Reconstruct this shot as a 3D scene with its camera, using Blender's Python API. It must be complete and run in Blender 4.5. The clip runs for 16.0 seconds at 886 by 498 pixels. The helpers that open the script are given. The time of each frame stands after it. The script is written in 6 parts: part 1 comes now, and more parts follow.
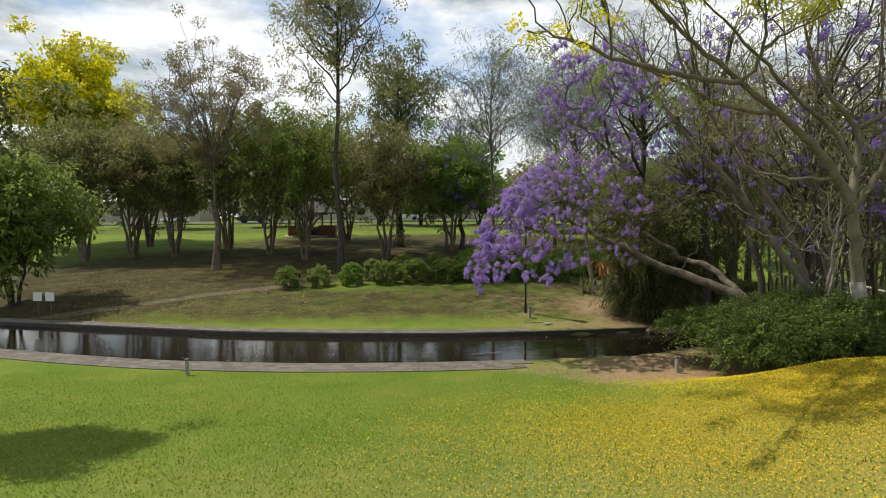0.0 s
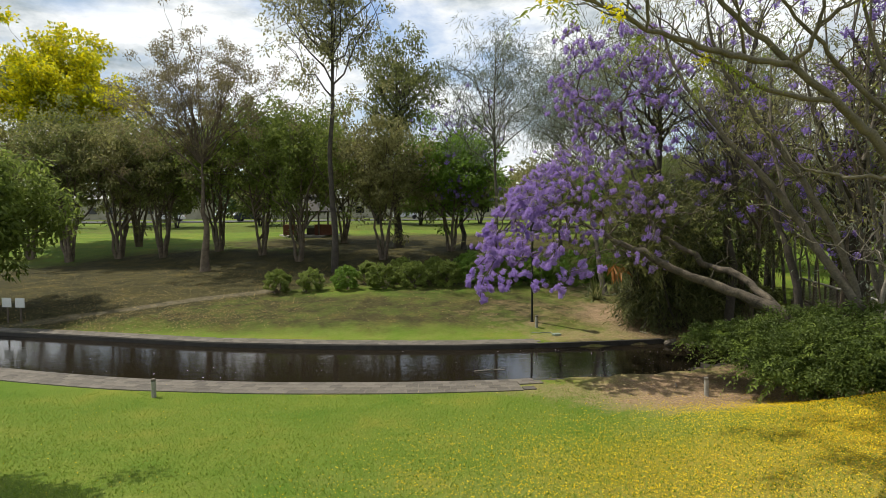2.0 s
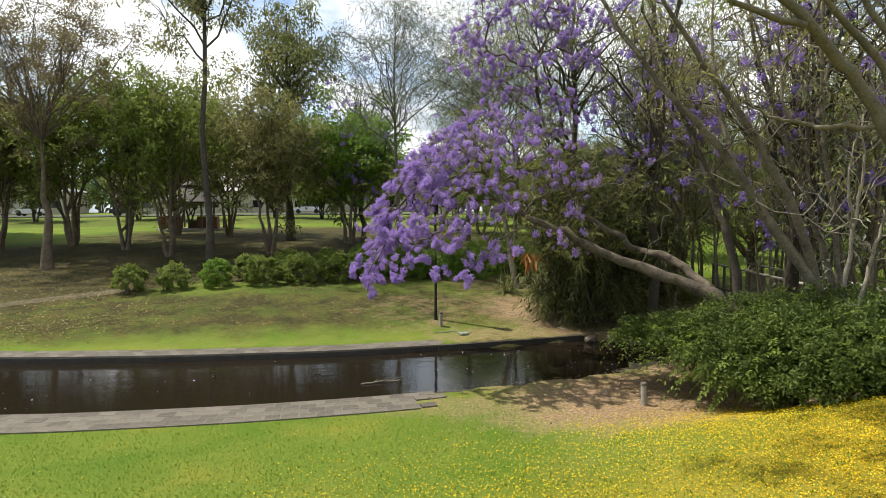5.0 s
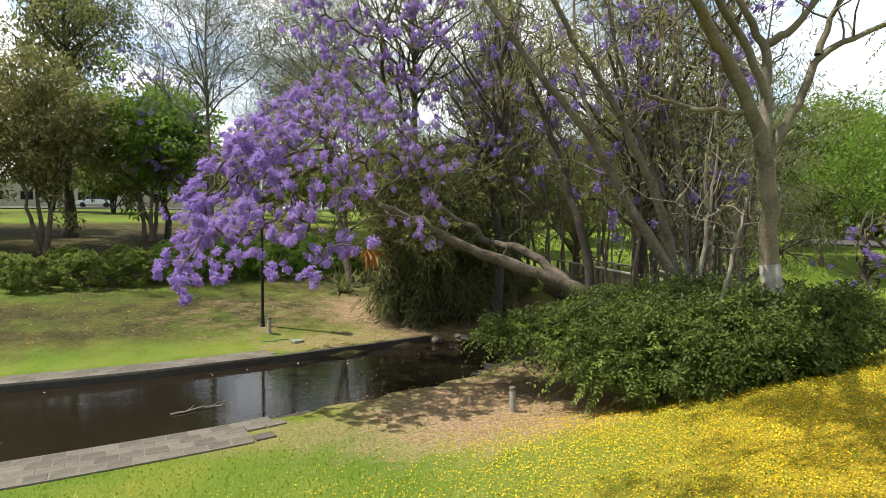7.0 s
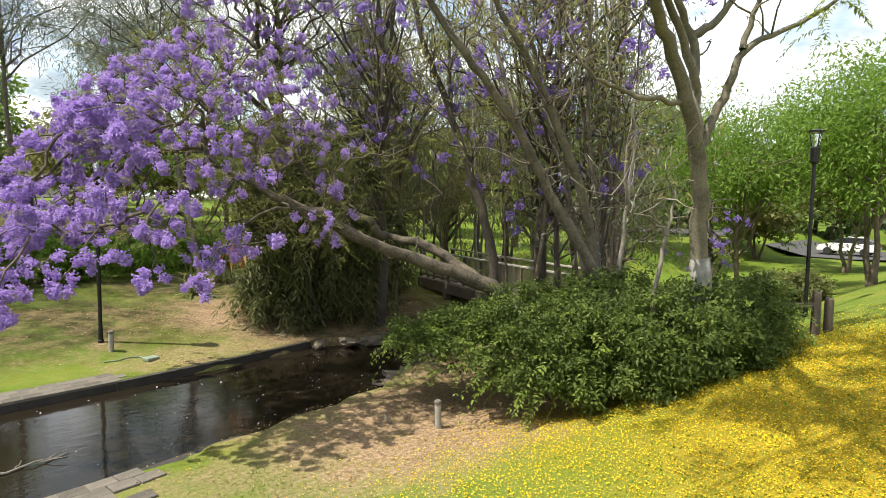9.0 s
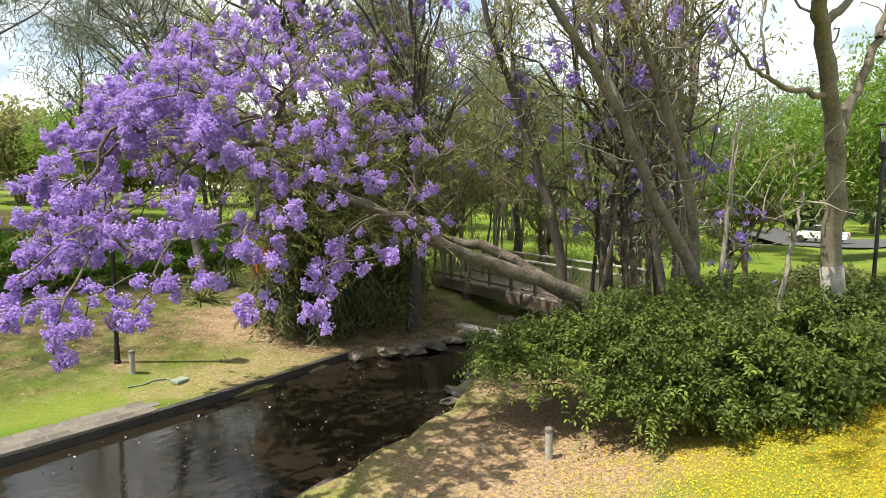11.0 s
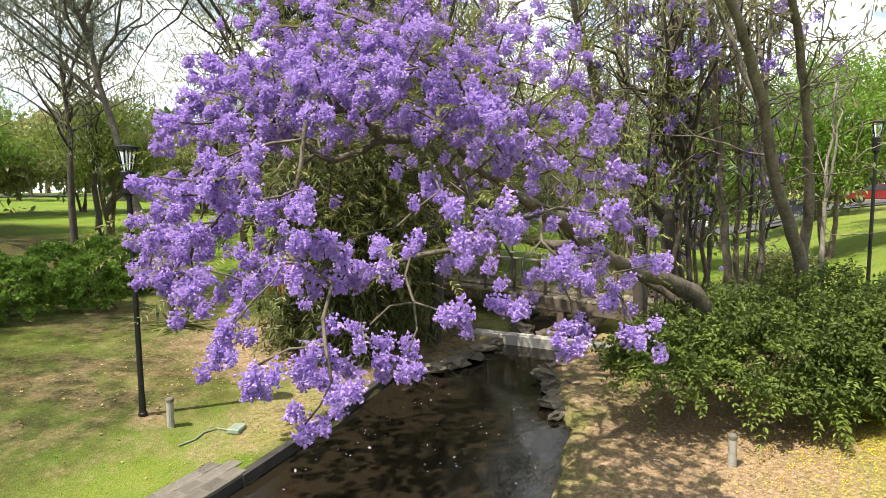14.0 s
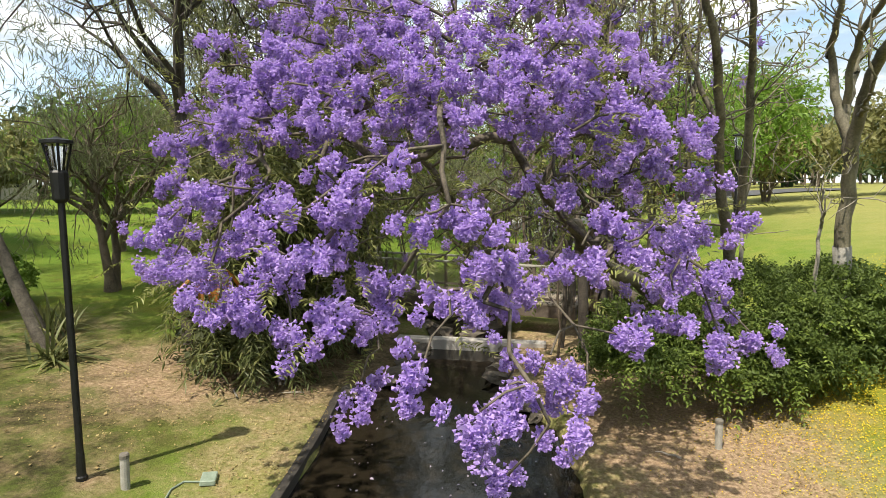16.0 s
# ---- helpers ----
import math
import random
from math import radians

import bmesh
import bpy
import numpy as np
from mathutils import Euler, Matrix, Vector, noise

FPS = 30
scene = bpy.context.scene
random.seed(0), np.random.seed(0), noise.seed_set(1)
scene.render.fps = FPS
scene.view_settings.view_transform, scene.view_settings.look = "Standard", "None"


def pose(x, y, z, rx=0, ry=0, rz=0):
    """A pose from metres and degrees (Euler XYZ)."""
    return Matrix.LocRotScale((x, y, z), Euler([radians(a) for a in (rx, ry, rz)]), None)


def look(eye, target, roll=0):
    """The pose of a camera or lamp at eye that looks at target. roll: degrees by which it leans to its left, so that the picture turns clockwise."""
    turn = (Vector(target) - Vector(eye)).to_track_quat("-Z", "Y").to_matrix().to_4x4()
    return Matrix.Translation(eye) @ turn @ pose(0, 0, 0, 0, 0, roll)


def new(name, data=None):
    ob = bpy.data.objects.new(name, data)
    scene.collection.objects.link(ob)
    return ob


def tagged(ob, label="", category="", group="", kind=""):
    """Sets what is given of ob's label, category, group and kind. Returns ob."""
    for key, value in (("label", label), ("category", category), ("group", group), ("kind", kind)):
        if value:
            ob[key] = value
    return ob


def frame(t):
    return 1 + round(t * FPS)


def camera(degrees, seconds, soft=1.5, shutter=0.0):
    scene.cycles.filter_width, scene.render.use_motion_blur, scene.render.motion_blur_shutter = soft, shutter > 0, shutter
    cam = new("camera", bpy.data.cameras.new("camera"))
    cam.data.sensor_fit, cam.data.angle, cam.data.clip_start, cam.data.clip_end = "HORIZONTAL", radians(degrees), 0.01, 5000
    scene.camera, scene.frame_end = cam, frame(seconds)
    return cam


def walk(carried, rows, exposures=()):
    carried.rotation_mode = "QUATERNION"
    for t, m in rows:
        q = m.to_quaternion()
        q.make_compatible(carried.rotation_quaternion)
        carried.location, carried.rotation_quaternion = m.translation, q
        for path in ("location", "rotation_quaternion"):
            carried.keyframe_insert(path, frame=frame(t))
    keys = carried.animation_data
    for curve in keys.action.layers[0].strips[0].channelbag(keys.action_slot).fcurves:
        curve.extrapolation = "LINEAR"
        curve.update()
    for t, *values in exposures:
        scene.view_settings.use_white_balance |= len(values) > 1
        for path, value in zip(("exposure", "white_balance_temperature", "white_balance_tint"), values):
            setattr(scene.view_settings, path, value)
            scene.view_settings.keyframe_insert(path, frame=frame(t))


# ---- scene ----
cam = camera(74.2, 16.0, soft=0.85)
# seconds, x, y, z, yaw, pitch, roll
PATH = [
    (0, 0.00, -0.00, 4.83, 0.00, -3.20, -0.38),
    (0.5, 0.01, 0.54, 4.89, 0.10, -3.25, -0.38),
    (1, 0.02, 1.07, 4.94, 0.20, -3.25, -0.32),
    (1.5, 0.03, 1.59, 4.96, 0.30, -3.34, -0.34),
    (2, 0.04, 2.07, 4.96, 0.08, -3.42, -0.28),
    (2.5, 0.01, 2.54, 4.91, -1.32, -3.45, -0.11),
    (3, 0.03, 2.99, 4.83, -2.46, -3.50, -0.04),
    (3.2, 0.06, 3.19, 4.79, -2.94, -3.41, 0.00),
    (5.3, 0.94, 6.17, 4.20, -10.41, -3.61, -0.27),
    (5.5, 0.96, 6.36, 4.17, -11.70, -3.60, -0.30),
    (6, 0.97, 6.79, 4.11, -13.99, -3.60, -0.28),
    (6.5, 0.90, 7.31, 4.05, -17.71, -3.62, -0.05),
    (7, 0.77, 8.02, 3.98, -26.33, -3.61, 0.49),
    (7.5, 0.70, 8.58, 3.93, -31.22, -3.66, 0.71),
    (8, 0.61, 9.07, 3.91, -35.65, -3.73, 0.72),
    (8.2, 0.56, 9.26, 3.91, -37.43, -3.80, 0.65),
    (10.3, -0.22, 11.83, 4.24, -45.61, -5.47, 0.92),
    (10.5, -0.32, 12.10, 4.24, -45.95, -5.51, 0.75),
    (11, -0.61, 12.81, 4.24, -46.96, -5.62, 0.50),
    (11.5, -0.95, 13.54, 4.22, -48.12, -5.64, 0.25),
    (12, -1.32, 14.33, 4.19, -49.55, -5.52, -0.12),
    (12.5, -1.67, 15.15, 4.17, -52.03, -5.50, -0.12),
    (13, -2.00, 15.96, 4.16, -55.77, -5.46, -0.18),
    (13.5, -2.24, 16.72, 4.19, -58.48, -5.57, -0.43),
    (14, -2.45, 17.48, 4.24, -61.60, -5.76, -0.59),
    (14.5, -2.63, 18.26, 4.28, -64.83, -5.95, -0.77),
    (15, -2.80, 19.04, 4.32, -68.92, -6.02, -0.78),
    (15.5, -2.88, 19.76, 4.35, -75.23, -6.13, -0.51),
    (16, -2.93, 20.51, 4.41, -79.49, -6.24, -0.24),
]


def flight(x, y, z, yaw, pitch, roll):
    a, b = radians(yaw), radians(pitch)
    way = Vector((-math.sin(a) * math.cos(b), math.cos(a) * math.cos(b), math.sin(b)))
    eye = Vector((x, y, z))
    return look(eye, eye + 2 * way, roll)


walk(cam, [(row[0], flight(*row[1:])) for row in PATH], [(0, 0.14), (3, 0.22), (6, 0.64), (8, 0.76), (10.3, 1.08), (14, 1.16), (16, 0.84)])

# ---- world, sun ----
SUN_AZ, SUN_EL = radians(-68), radians(62)
world = bpy.data.worlds.new("sky")
scene.world = world
world.use_nodes = True
wn, wl = world.node_tree.nodes, world.node_tree.links
wn.clear()


def node(tree, kind, **values):
    n = tree.nodes.new(kind)
    for key, value in values.items():
        if key in n.inputs:
            n.inputs[key].default_value = value
    return n


wt = world.node_tree
sky = wt.nodes.new("ShaderNodeTexSky")
sky.sky_type, sky.sun_disc, sky.sun_elevation, sky.sun_rotation = "NISHITA", False, SUN_EL, SUN_AZ
coord = wt.nodes.new("ShaderNodeTexCoord")
squash = wt.nodes.new("ShaderNodeMapping")
squash.inputs["Scale"].default_value = (1.0, 1.0, 2.4)
squash.inputs["Location"].default_value = (0.35, 0.1, 0.0)
wl.new(coord.outputs["Generated"], squash.inputs["Vector"])
cloud = node(wt, "ShaderNodeTexNoise", Scale=2.6, Detail=9.0, Roughness=0.58, Distortion=0.3)
wl.new(squash.outputs[0], cloud.inputs["Vector"])
cover = wt.nodes.new("ShaderNodeValToRGB")
cover.color_ramp.elements[0].position, cover.color_ramp.elements[1].position = 0.36, 0.52
wl.new(cloud.outputs["Fac"], cover.inputs["Fac"])
shade = node(wt, "ShaderNodeTexNoise", Scale=4.3, Detail=8.0, Roughness=0.6)
wl.new(squash.outputs[0], shade.inputs["Vector"])
tone = wt.nodes.new("ShaderNodeValToRGB")
tone.color_ramp.elements[0].position, tone.color_ramp.elements[1].position = 0.4, 0.58
tone.color_ramp.elements[0].color = (2.5, 3.0, 3.3, 1)
tone.color_ramp.elements[1].color = (6.9, 7.05, 7.1, 1)
wl.new(shade.outputs["Fac"], tone.inputs["Fac"])
mixer = wt.nodes.new("ShaderNodeMixRGB")
wl.new(cover.outputs["Color"], mixer.inputs["Fac"])
wl.new(sky.outputs[0], mixer.inputs["Color1"])
wl.new(tone.outputs["Color"], mixer.inputs["Color2"])
back = node(wt, "ShaderNodeBackground", Strength=0.136)
wl.new(mixer.outputs[0], back.inputs["Color"])
wout = wt.nodes.new("ShaderNodeOutputWorld")
wl.new(back.outputs[0], wout.inputs["Surface"])

sun_data = bpy.data.lights.new("sun", "SUN")
sun_data.energy, sun_data.angle, sun_data.color = 4.5, radians(0.6), (1.0, 0.925, 0.8)
sun = new("sun", sun_data)
sun_way = Vector((math.sin(SUN_AZ) * math.cos(SUN_EL), math.cos(SUN_AZ) * math.cos(SUN_EL), math.sin(SUN_EL)))
sun.matrix_world = look(sun_way * 80, (0, 0, 0))

# ---- materials ----


def surface(name, low, high, scale=6.0, rough=0.85, bump=0.2, grain=40.0, metal=0.0, spread=(0.3, 0.7), third=None, vary=0.0):
    """Two noise scales of colour between low and high, with bump from both."""
    m = bpy.data.materials.new(name)
    m.use_nodes = True
    t = m.node_tree
    bsdf = t.nodes["Principled BSDF"]
    bsdf.inputs["Roughness"].default_value, bsdf.inputs["Metallic"].default_value = rough, metal
    co = t.nodes.new("ShaderNodeTexCoord")
    a = node(t, "ShaderNodeTexNoise", Scale=scale, Detail=6.0, Roughness=0.65)
    b = node(t, "ShaderNodeTexNoise", Scale=grain, Detail=4.0, Roughness=0.7)
    t.links.new(co.outputs["Object"], a.inputs["Vector"])
    t.links.new(co.outputs["Object"], b.inputs["Vector"])
    add = t.nodes.new("ShaderNodeMath")
    add.operation = "MULTIPLY_ADD"
    add.inputs[1].default_value = 0.45
    half = t.nodes.new("ShaderNodeMath")
    half.operation = "MULTIPLY"
    half.inputs[1].default_value = 0.55
    t.links.new(a.outputs["Fac"], half.inputs[0])
    t.links.new(b.outputs["Fac"], add.inputs[0])
    t.links.new(half.outputs[0], add.inputs[2])
    fac = add.outputs[0]
    if vary:
        info = t.nodes.new("ShaderNodeObjectInfo")
        shift = t.nodes.new("ShaderNodeMath")
        shift.operation = "MULTIPLY_ADD"
        shift.inputs[1].default_value, shift.inputs[2].default_value = vary, -vary / 2
        t.links.new(info.outputs["Random"], shift.inputs[0])
        plus = t.nodes.new("ShaderNodeMath")
        t.links.new(fac, plus.inputs[0])
        t.links.new(shift.outputs[0], plus.inputs[1])
        fac = plus.outputs[0]
    ramp = t.nodes.new("ShaderNodeValToRGB")
    e = ramp.color_ramp.elements
    e[0].position, e[1].position = spread
    e[0].color, e[1].color = (*low, 1), (*high, 1)
    if third:
        mid = e.new((spread[0] + spread[1]) / 2)
        mid.color = (*third, 1)
    t.links.new(fac, ramp.inputs["Fac"])
    t.links.new(ramp.outputs["Color"], bsdf.inputs["Base Color"])
    if bump:
        bp = node(t, "ShaderNodeBump", Strength=bump, Distance=0.03)
        t.links.new(add.outputs[0], bp.inputs["Height"])
        t.links.new(bp.outputs["Normal"], bsdf.inputs["Normal"])
    return m


def leafy(name, colours, rough=0.5, through_light=0.35, spec=0.35, clump=0.7, share=0.45):
    """Leaves or petals: a colour for each island, some light through them."""
    m = bpy.data.materials.new(name)
    m.use_nodes = True
    t = m.node_tree
    bsdf, out = t.nodes["Principled BSDF"], t.nodes["Material Output"]
    geo = t.nodes.new("ShaderNodeNewGeometry")
    ramp = t.nodes.new("ShaderNodeValToRGB")
    e = ramp.color_ramp.elements
    e[0].color, e[1].color = (*colours[0], 1), (*colours[-1], 1)
    for k, c in enumerate(colours[1:-1], 1):
        e.new(k / (len(colours) - 1)).color = (*c, 1)
    co = t.nodes.new("ShaderNodeTexCoord")
    big = node(t, "ShaderNodeTexNoise", Scale=clump, Detail=3.0)
    t.links.new(co.outputs["Object"], big.inputs["Vector"])
    mixv = t.nodes.new("ShaderNodeMath")
    mixv.operation = "MULTIPLY_ADD"
    mixv.inputs[1].default_value = 1.0 - share
    t.links.new(geo.outputs["Random Per Island"], mixv.inputs[0])
    half = t.nodes.new("ShaderNodeMath")
    half.operation = "MULTIPLY"
    half.inputs[1].default_value = share
    t.links.new(big.outputs["Fac"], half.inputs[0])
    t.links.new(half.outputs[0], mixv.inputs[2])
    t.links.new(mixv.outputs[0], ramp.inputs["Fac"])
    t.links.new(ramp.outputs["Color"], bsdf.inputs["Base Color"])
    bsdf.inputs["Roughness"].default_value = rough
    bsdf.inputs["Specular IOR Level"].default_value = spec
    glow = t.nodes.new("ShaderNodeBsdfTranslucent")
    t.links.new(ramp.outputs["Color"], glow.inputs["Color"])
    mix = t.nodes.new("ShaderNodeMixShader")
    mix.inputs[0].default_value = through_light
    t.links.new(bsdf.outputs[0], mix.inputs[1])
    t.links.new(glow.outputs[0], mix.inputs[2])
    t.links.new(mix.outputs[0], out.inputs["Surface"])
    return m


BARK_BROWN = surface("bark_brown", (0.06, 0.045, 0.03), (0.2, 0.155, 0.11), 3, 0.9, 0.6, 30, spread=(0.36, 0.62))
BARK_GREY = surface("bark_grey", (0.045, 0.038, 0.028), (0.175, 0.15, 0.115), 3.5, 0.9, 0.8, 20, spread=(0.36, 0.62))
BARK_DARK = surface("bark_dark", (0.025, 0.02, 0.016), (0.09, 0.075, 0.058), 3, 0.9, 0.6, 30, spread=(0.36, 0.62))
BARK_PALE = surface("bark_pale", (0.1, 0.088, 0.068), (0.3, 0.27, 0.22), 2, 0.85, 0.4, 24, spread=(0.36, 0.62))
BARK_OLIVE = surface("bark_olive", (0.055, 0.048, 0.03), (0.175, 0.155, 0.105), 2.2, 0.8, 0.45, 26, spread=(0.36, 0.62))
LIMEWASH = surface("limewash", (0.1, 0.092, 0.075), (0.33, 0.32, 0.28), 4, 0.85, 0.3, 30)
LEAF_DARK = leafy("leaf_dark", [(0.065, 0.078, 0.027), (0.165, 0.185, 0.06), (0.31, 0.325, 0.115)], 0.5, 0.55)
LEAF_MID = leafy("leaf_mid", [(0.075, 0.105, 0.024), (0.185, 0.24, 0.05), (0.35, 0.42, 0.095)], 0.5, 0.55)
LEAF_OLIVE = leafy("leaf_olive", [(0.105, 0.108, 0.045), (0.245, 0.24, 0.092), (0.42, 0.4, 0.16)], 0.5, 0.55)
PALE_CONCRETE = surface("pale_concrete", (0.26, 0.24, 0.21), (0.45, 0.42, 0.38), 2.5, 0.9, 0.3, 40)
ASPHALT = surface("asphalt", (0.04, 0.04, 0.04), (0.075, 0.073, 0.07), 2, 0.9, 0.3, 60)
BRICK = surface("brick", (0.12, 0.045, 0.03), (0.22, 0.09, 0.06), 5, 0.9, 0.3, 40)
ROOFING = surface("roofing", (0.02, 0.018, 0.016), (0.055, 0.05, 0.045), 4, 0.8, 0.3, 40)
RENDER_WALL = surface("render_wall", (0.3, 0.265, 0.21), (0.46, 0.42, 0.35), 0.8, 0.9, 0.1, 20)
LEAF_LIGHT = leafy("leaf_light", [(0.1, 0.18, 0.025), (0.17, 0.28, 0.04), (0.27, 0.4, 0.065)], 0.5, 0.5)
LEAF_GREY = leafy("leaf_grey", [(0.13, 0.155, 0.11), (0.21, 0.24, 0.17), (0.31, 0.34, 0.24)])
LEAF_LIME = leafy("leaf_lime", [(0.28, 0.32, 0.02), (0.42, 0.44, 0.025), (0.55, 0.55, 0.04)], 0.5, 0.45)
LEAF_FERNY = leafy("leaf_ferny", [(0.12, 0.17, 0.02), (0.24, 0.3, 0.035), (0.4, 0.45, 0.06)], 0.5, 0.5)
LEAF_YELLOW = leafy("leaf_yellow", [(0.4, 0.36, 0.01), (0.6, 0.52, 0.012), (0.72, 0.63, 0.03)])
LEAF_BROWN = leafy("leaf_brown", [(0.13, 0.105, 0.055), (0.21, 0.175, 0.085), (0.27, 0.25, 0.11)])
LEAF_FROND = leafy("leaf_frond", [(0.05, 0.062, 0.022), (0.125, 0.145, 0.048), (0.3, 0.28, 0.11)])
FLOWER_PURPLE = leafy("flower_purple", [(0.28, 0.16, 0.51), (0.475, 0.335, 0.7), (0.74, 0.63, 0.9)], 0.6, 0.45, 0.2, 22.0, 0.95)
# darker copy of flower_purple, with the thicket's shade put into its colour
FLOWER_SHADED = leafy("flower_shaded", [(0.2, 0.12, 0.42), (0.34, 0.235, 0.6), (0.55, 0.46, 0.78)], 0.6, 0.45, 0.2, 14.0, 0.9)
FLOWER_YELLOW = leafy("flower_yellow", [(0.66, 0.56, 0.005), (0.78, 0.7, 0.01), (0.84, 0.8, 0.04)], 0.6, 0.4, 0.2)
PAVER = surface("paver", (0.06, 0.053, 0.043), (0.16, 0.142, 0.116), 2.6, 0.9, 0.4, 50, vary=0.25)
CONCRETE = surface("concrete", (0.09, 0.08, 0.064), (0.19, 0.168, 0.136), 3, 0.9, 0.3, 40)
WALL_WET = surface("wall_wet", (0.012, 0.011, 0.01), (0.06, 0.052, 0.042), 3, 0.6, 0.4, 20)
ROCK = surface("rock", (0.05, 0.042, 0.032), (0.2, 0.165, 0.12), 2.5, 0.9, 0.7, 18, vary=0.3)
TIMBER = surface("timber", (0.055, 0.042, 0.03), (0.16, 0.125, 0.095), 3, 0.85, 0.4, 40)
POST_TIMBER = surface("post_timber", (0.2, 0.19, 0.16), (0.4, 0.38, 0.33), 6, 0.85, 0.4, 60)
BLACK_METAL = surface("black_metal", (0.008, 0.008, 0.008), (0.022, 0.022, 0.021), 8, 0.45, 0.1, 60, 0.4)

# ---- mesh helpers ----
rng = np.random.default_rng(7)


def mesh_of(name, verts, faces, material, smooth=False):
    """A mesh from arrays; faces all have the same number of corners."""
    me = bpy.data.meshes.new(name)
    verts, faces = np.asarray(verts, dtype=np.float32), np.asarray(faces, dtype=np.int32)
    n, k = faces.shape
    me.vertices.add(len(verts))
    me.vertices.foreach_set("co", verts.ravel())
    me.loops.add(n * k)
    me.loops.foreach_set("vertex_index", faces.ravel())
    me.polygons.add(n)
    me.polygons.foreach_set("loop_start", np.arange(0, n * k, k, dtype=np.int32))
    me.polygons.foreach_set("use_smooth", np.full(n, smooth))
    me.update(calc_edges=True)
    me.validate()
    me.materials.append(material)
    return me


def piece(name, verts, faces, material, parent=None, label="", smooth=False):
    ob = new(name, mesh_of(name, verts, faces, material, smooth))
    if parent:
        ob.parent = parent
    if label:
        ob["label"] = label
    return ob


def part(name, bm, material, parent=None, label="", smooth=False):
    me = bpy.data.meshes.new(name)
    bm.to_mesh(me)
    bm.free()
    me.materials.append(material)
    if smooth:
        for p in me.polygons:
            p.use_smooth = True
    ob = new(name, me)
    if parent:
        ob.parent = parent
    if label:
        ob["label"] = label
    return ob


def thing(name, base, label, category, group="", turn=0.0):
    ob = new(name)
    ob.empty_display_size = 0.3
    ob.matrix_world = pose(*base, 0, 0, turn)
    return tagged(ob, label, category, group)


def joined(chunks):
    """(verts, faces) chunks of one corner count as one pair."""
    vs, fs, at = [], [], 0
    for v, f in chunks:
        vs.append(v)
        fs.append(np.asarray(f) + at)
        at += len(v)
    return np.concatenate(vs), np.concatenate(fs)


def tube(points, radii, sides=7):
    """A closed tapered tube along points."""
    p = np.asarray(points, dtype=float)
    r = np.asarray(radii, dtype=float)
    d = np.gradient(p, axis=0)
    d /= np.linalg.norm(d, axis=1)[:, None] + 1e-9
    ref = np.where(np.abs(d[:, 2:3]) > 0.9, [[1.0, 0, 0]], [[0, 0, 1.0]])
    u = np.cross(d, ref)
    u /= np.linalg.norm(u, axis=1)[:, None]
    w = np.cross(d, u)
    for i in range(1, len(p)):
        if np.dot(u[i], u[i - 1]) < 0:
            u[i], w[i] = -u[i], -w[i]
    a = np.linspace(0, 2 * np.pi, sides, endpoint=False)
    ring = p[:, None] + r[:, None, None] * (np.cos(a)[None, :, None] * u[:, None] + np.sin(a)[None, :, None] * w[:, None])
    v = np.concatenate([ring.reshape(-1, 3), p[-1:]])
    i, j = np.meshgrid(np.arange(len(p) - 1), np.arange(sides), indexing="ij")
    k = (j + 1) % sides
    q = np.stack([i * sides + j, i * sides + k, (i + 1) * sides + k, (i + 1) * sides + j], -1).reshape(-1, 4)
    end = (len(p) - 1) * sides
    cap = np.array([[end + s, end + (s + 1) % sides, len(v) - 1, len(v) - 1] for s in range(sides)])
    tri = np.concatenate([q[:, [0, 1, 2]], q[:, [0, 2, 3]], cap[:, :3]])
    return v, tri


def bent(a, b, lift, wob, n=7):
    """A bowed, slightly crooked line from a to b."""
    a, b = np.asarray(a, float), np.asarray(b, float)
    s = np.linspace(0, 1, n)[:, None]
    mid = (a + b) / 2 + np.array([0, 0, lift])
    p = (1 - s) ** 2 * a + 2 * s * (1 - s) * mid + s ** 2 * b
    j = rng.normal(0, wob, (n, 3))
    j[0] = j[-1] = 0
    return p + j


def leaf_cloud(centres, per, spread, length, width, droop=0.3, outward=None):
    """Folded, pointed leaves scattered round centres: verts, triangles."""
    centres = np.repeat(np.asarray(centres, float), per, axis=0)
    n = len(centres)
    off = rng.normal(0, 1, (n, 3))
    off /= np.linalg.norm(off, axis=1)[:, None] + 1e-9
    off *= (rng.random(n) ** 0.5 * spread)[:, None]
    off[:, 2] *= 0.75
    base = centres + off
    d = rng.normal(0, 1, (n, 3)) + off / (spread + 1e-6) * 0.9
    d[:, 2] -= droop * 1.6
    d /= np.linalg.norm(d, axis=1)[:, None] + 1e-9
    side = np.cross(d, rng.normal(0, 1, (n, 3)) * 0.5 + np.array([0, 0, 1.0]))
    side /= np.linalg.norm(side, axis=1)[:, None] + 1e-9
    up = np.cross(side, d)
    size = rng.uniform(0.65, 1.3, n)[:, None]
    L, W = length * size, width * size
    v = np.stack([base, base + d * L * 0.45 + side * W * 0.5 + up * W * 0.18, base + d * L - up * L * 0.08, base + d * L * 0.45 - side * W * 0.5 + up * W * 0.18], 1).reshape(-1, 3)
    i = np.arange(n)[:, None] * 4
    return v, np.concatenate([i + [0, 1, 2], i + [0, 2, 3]])


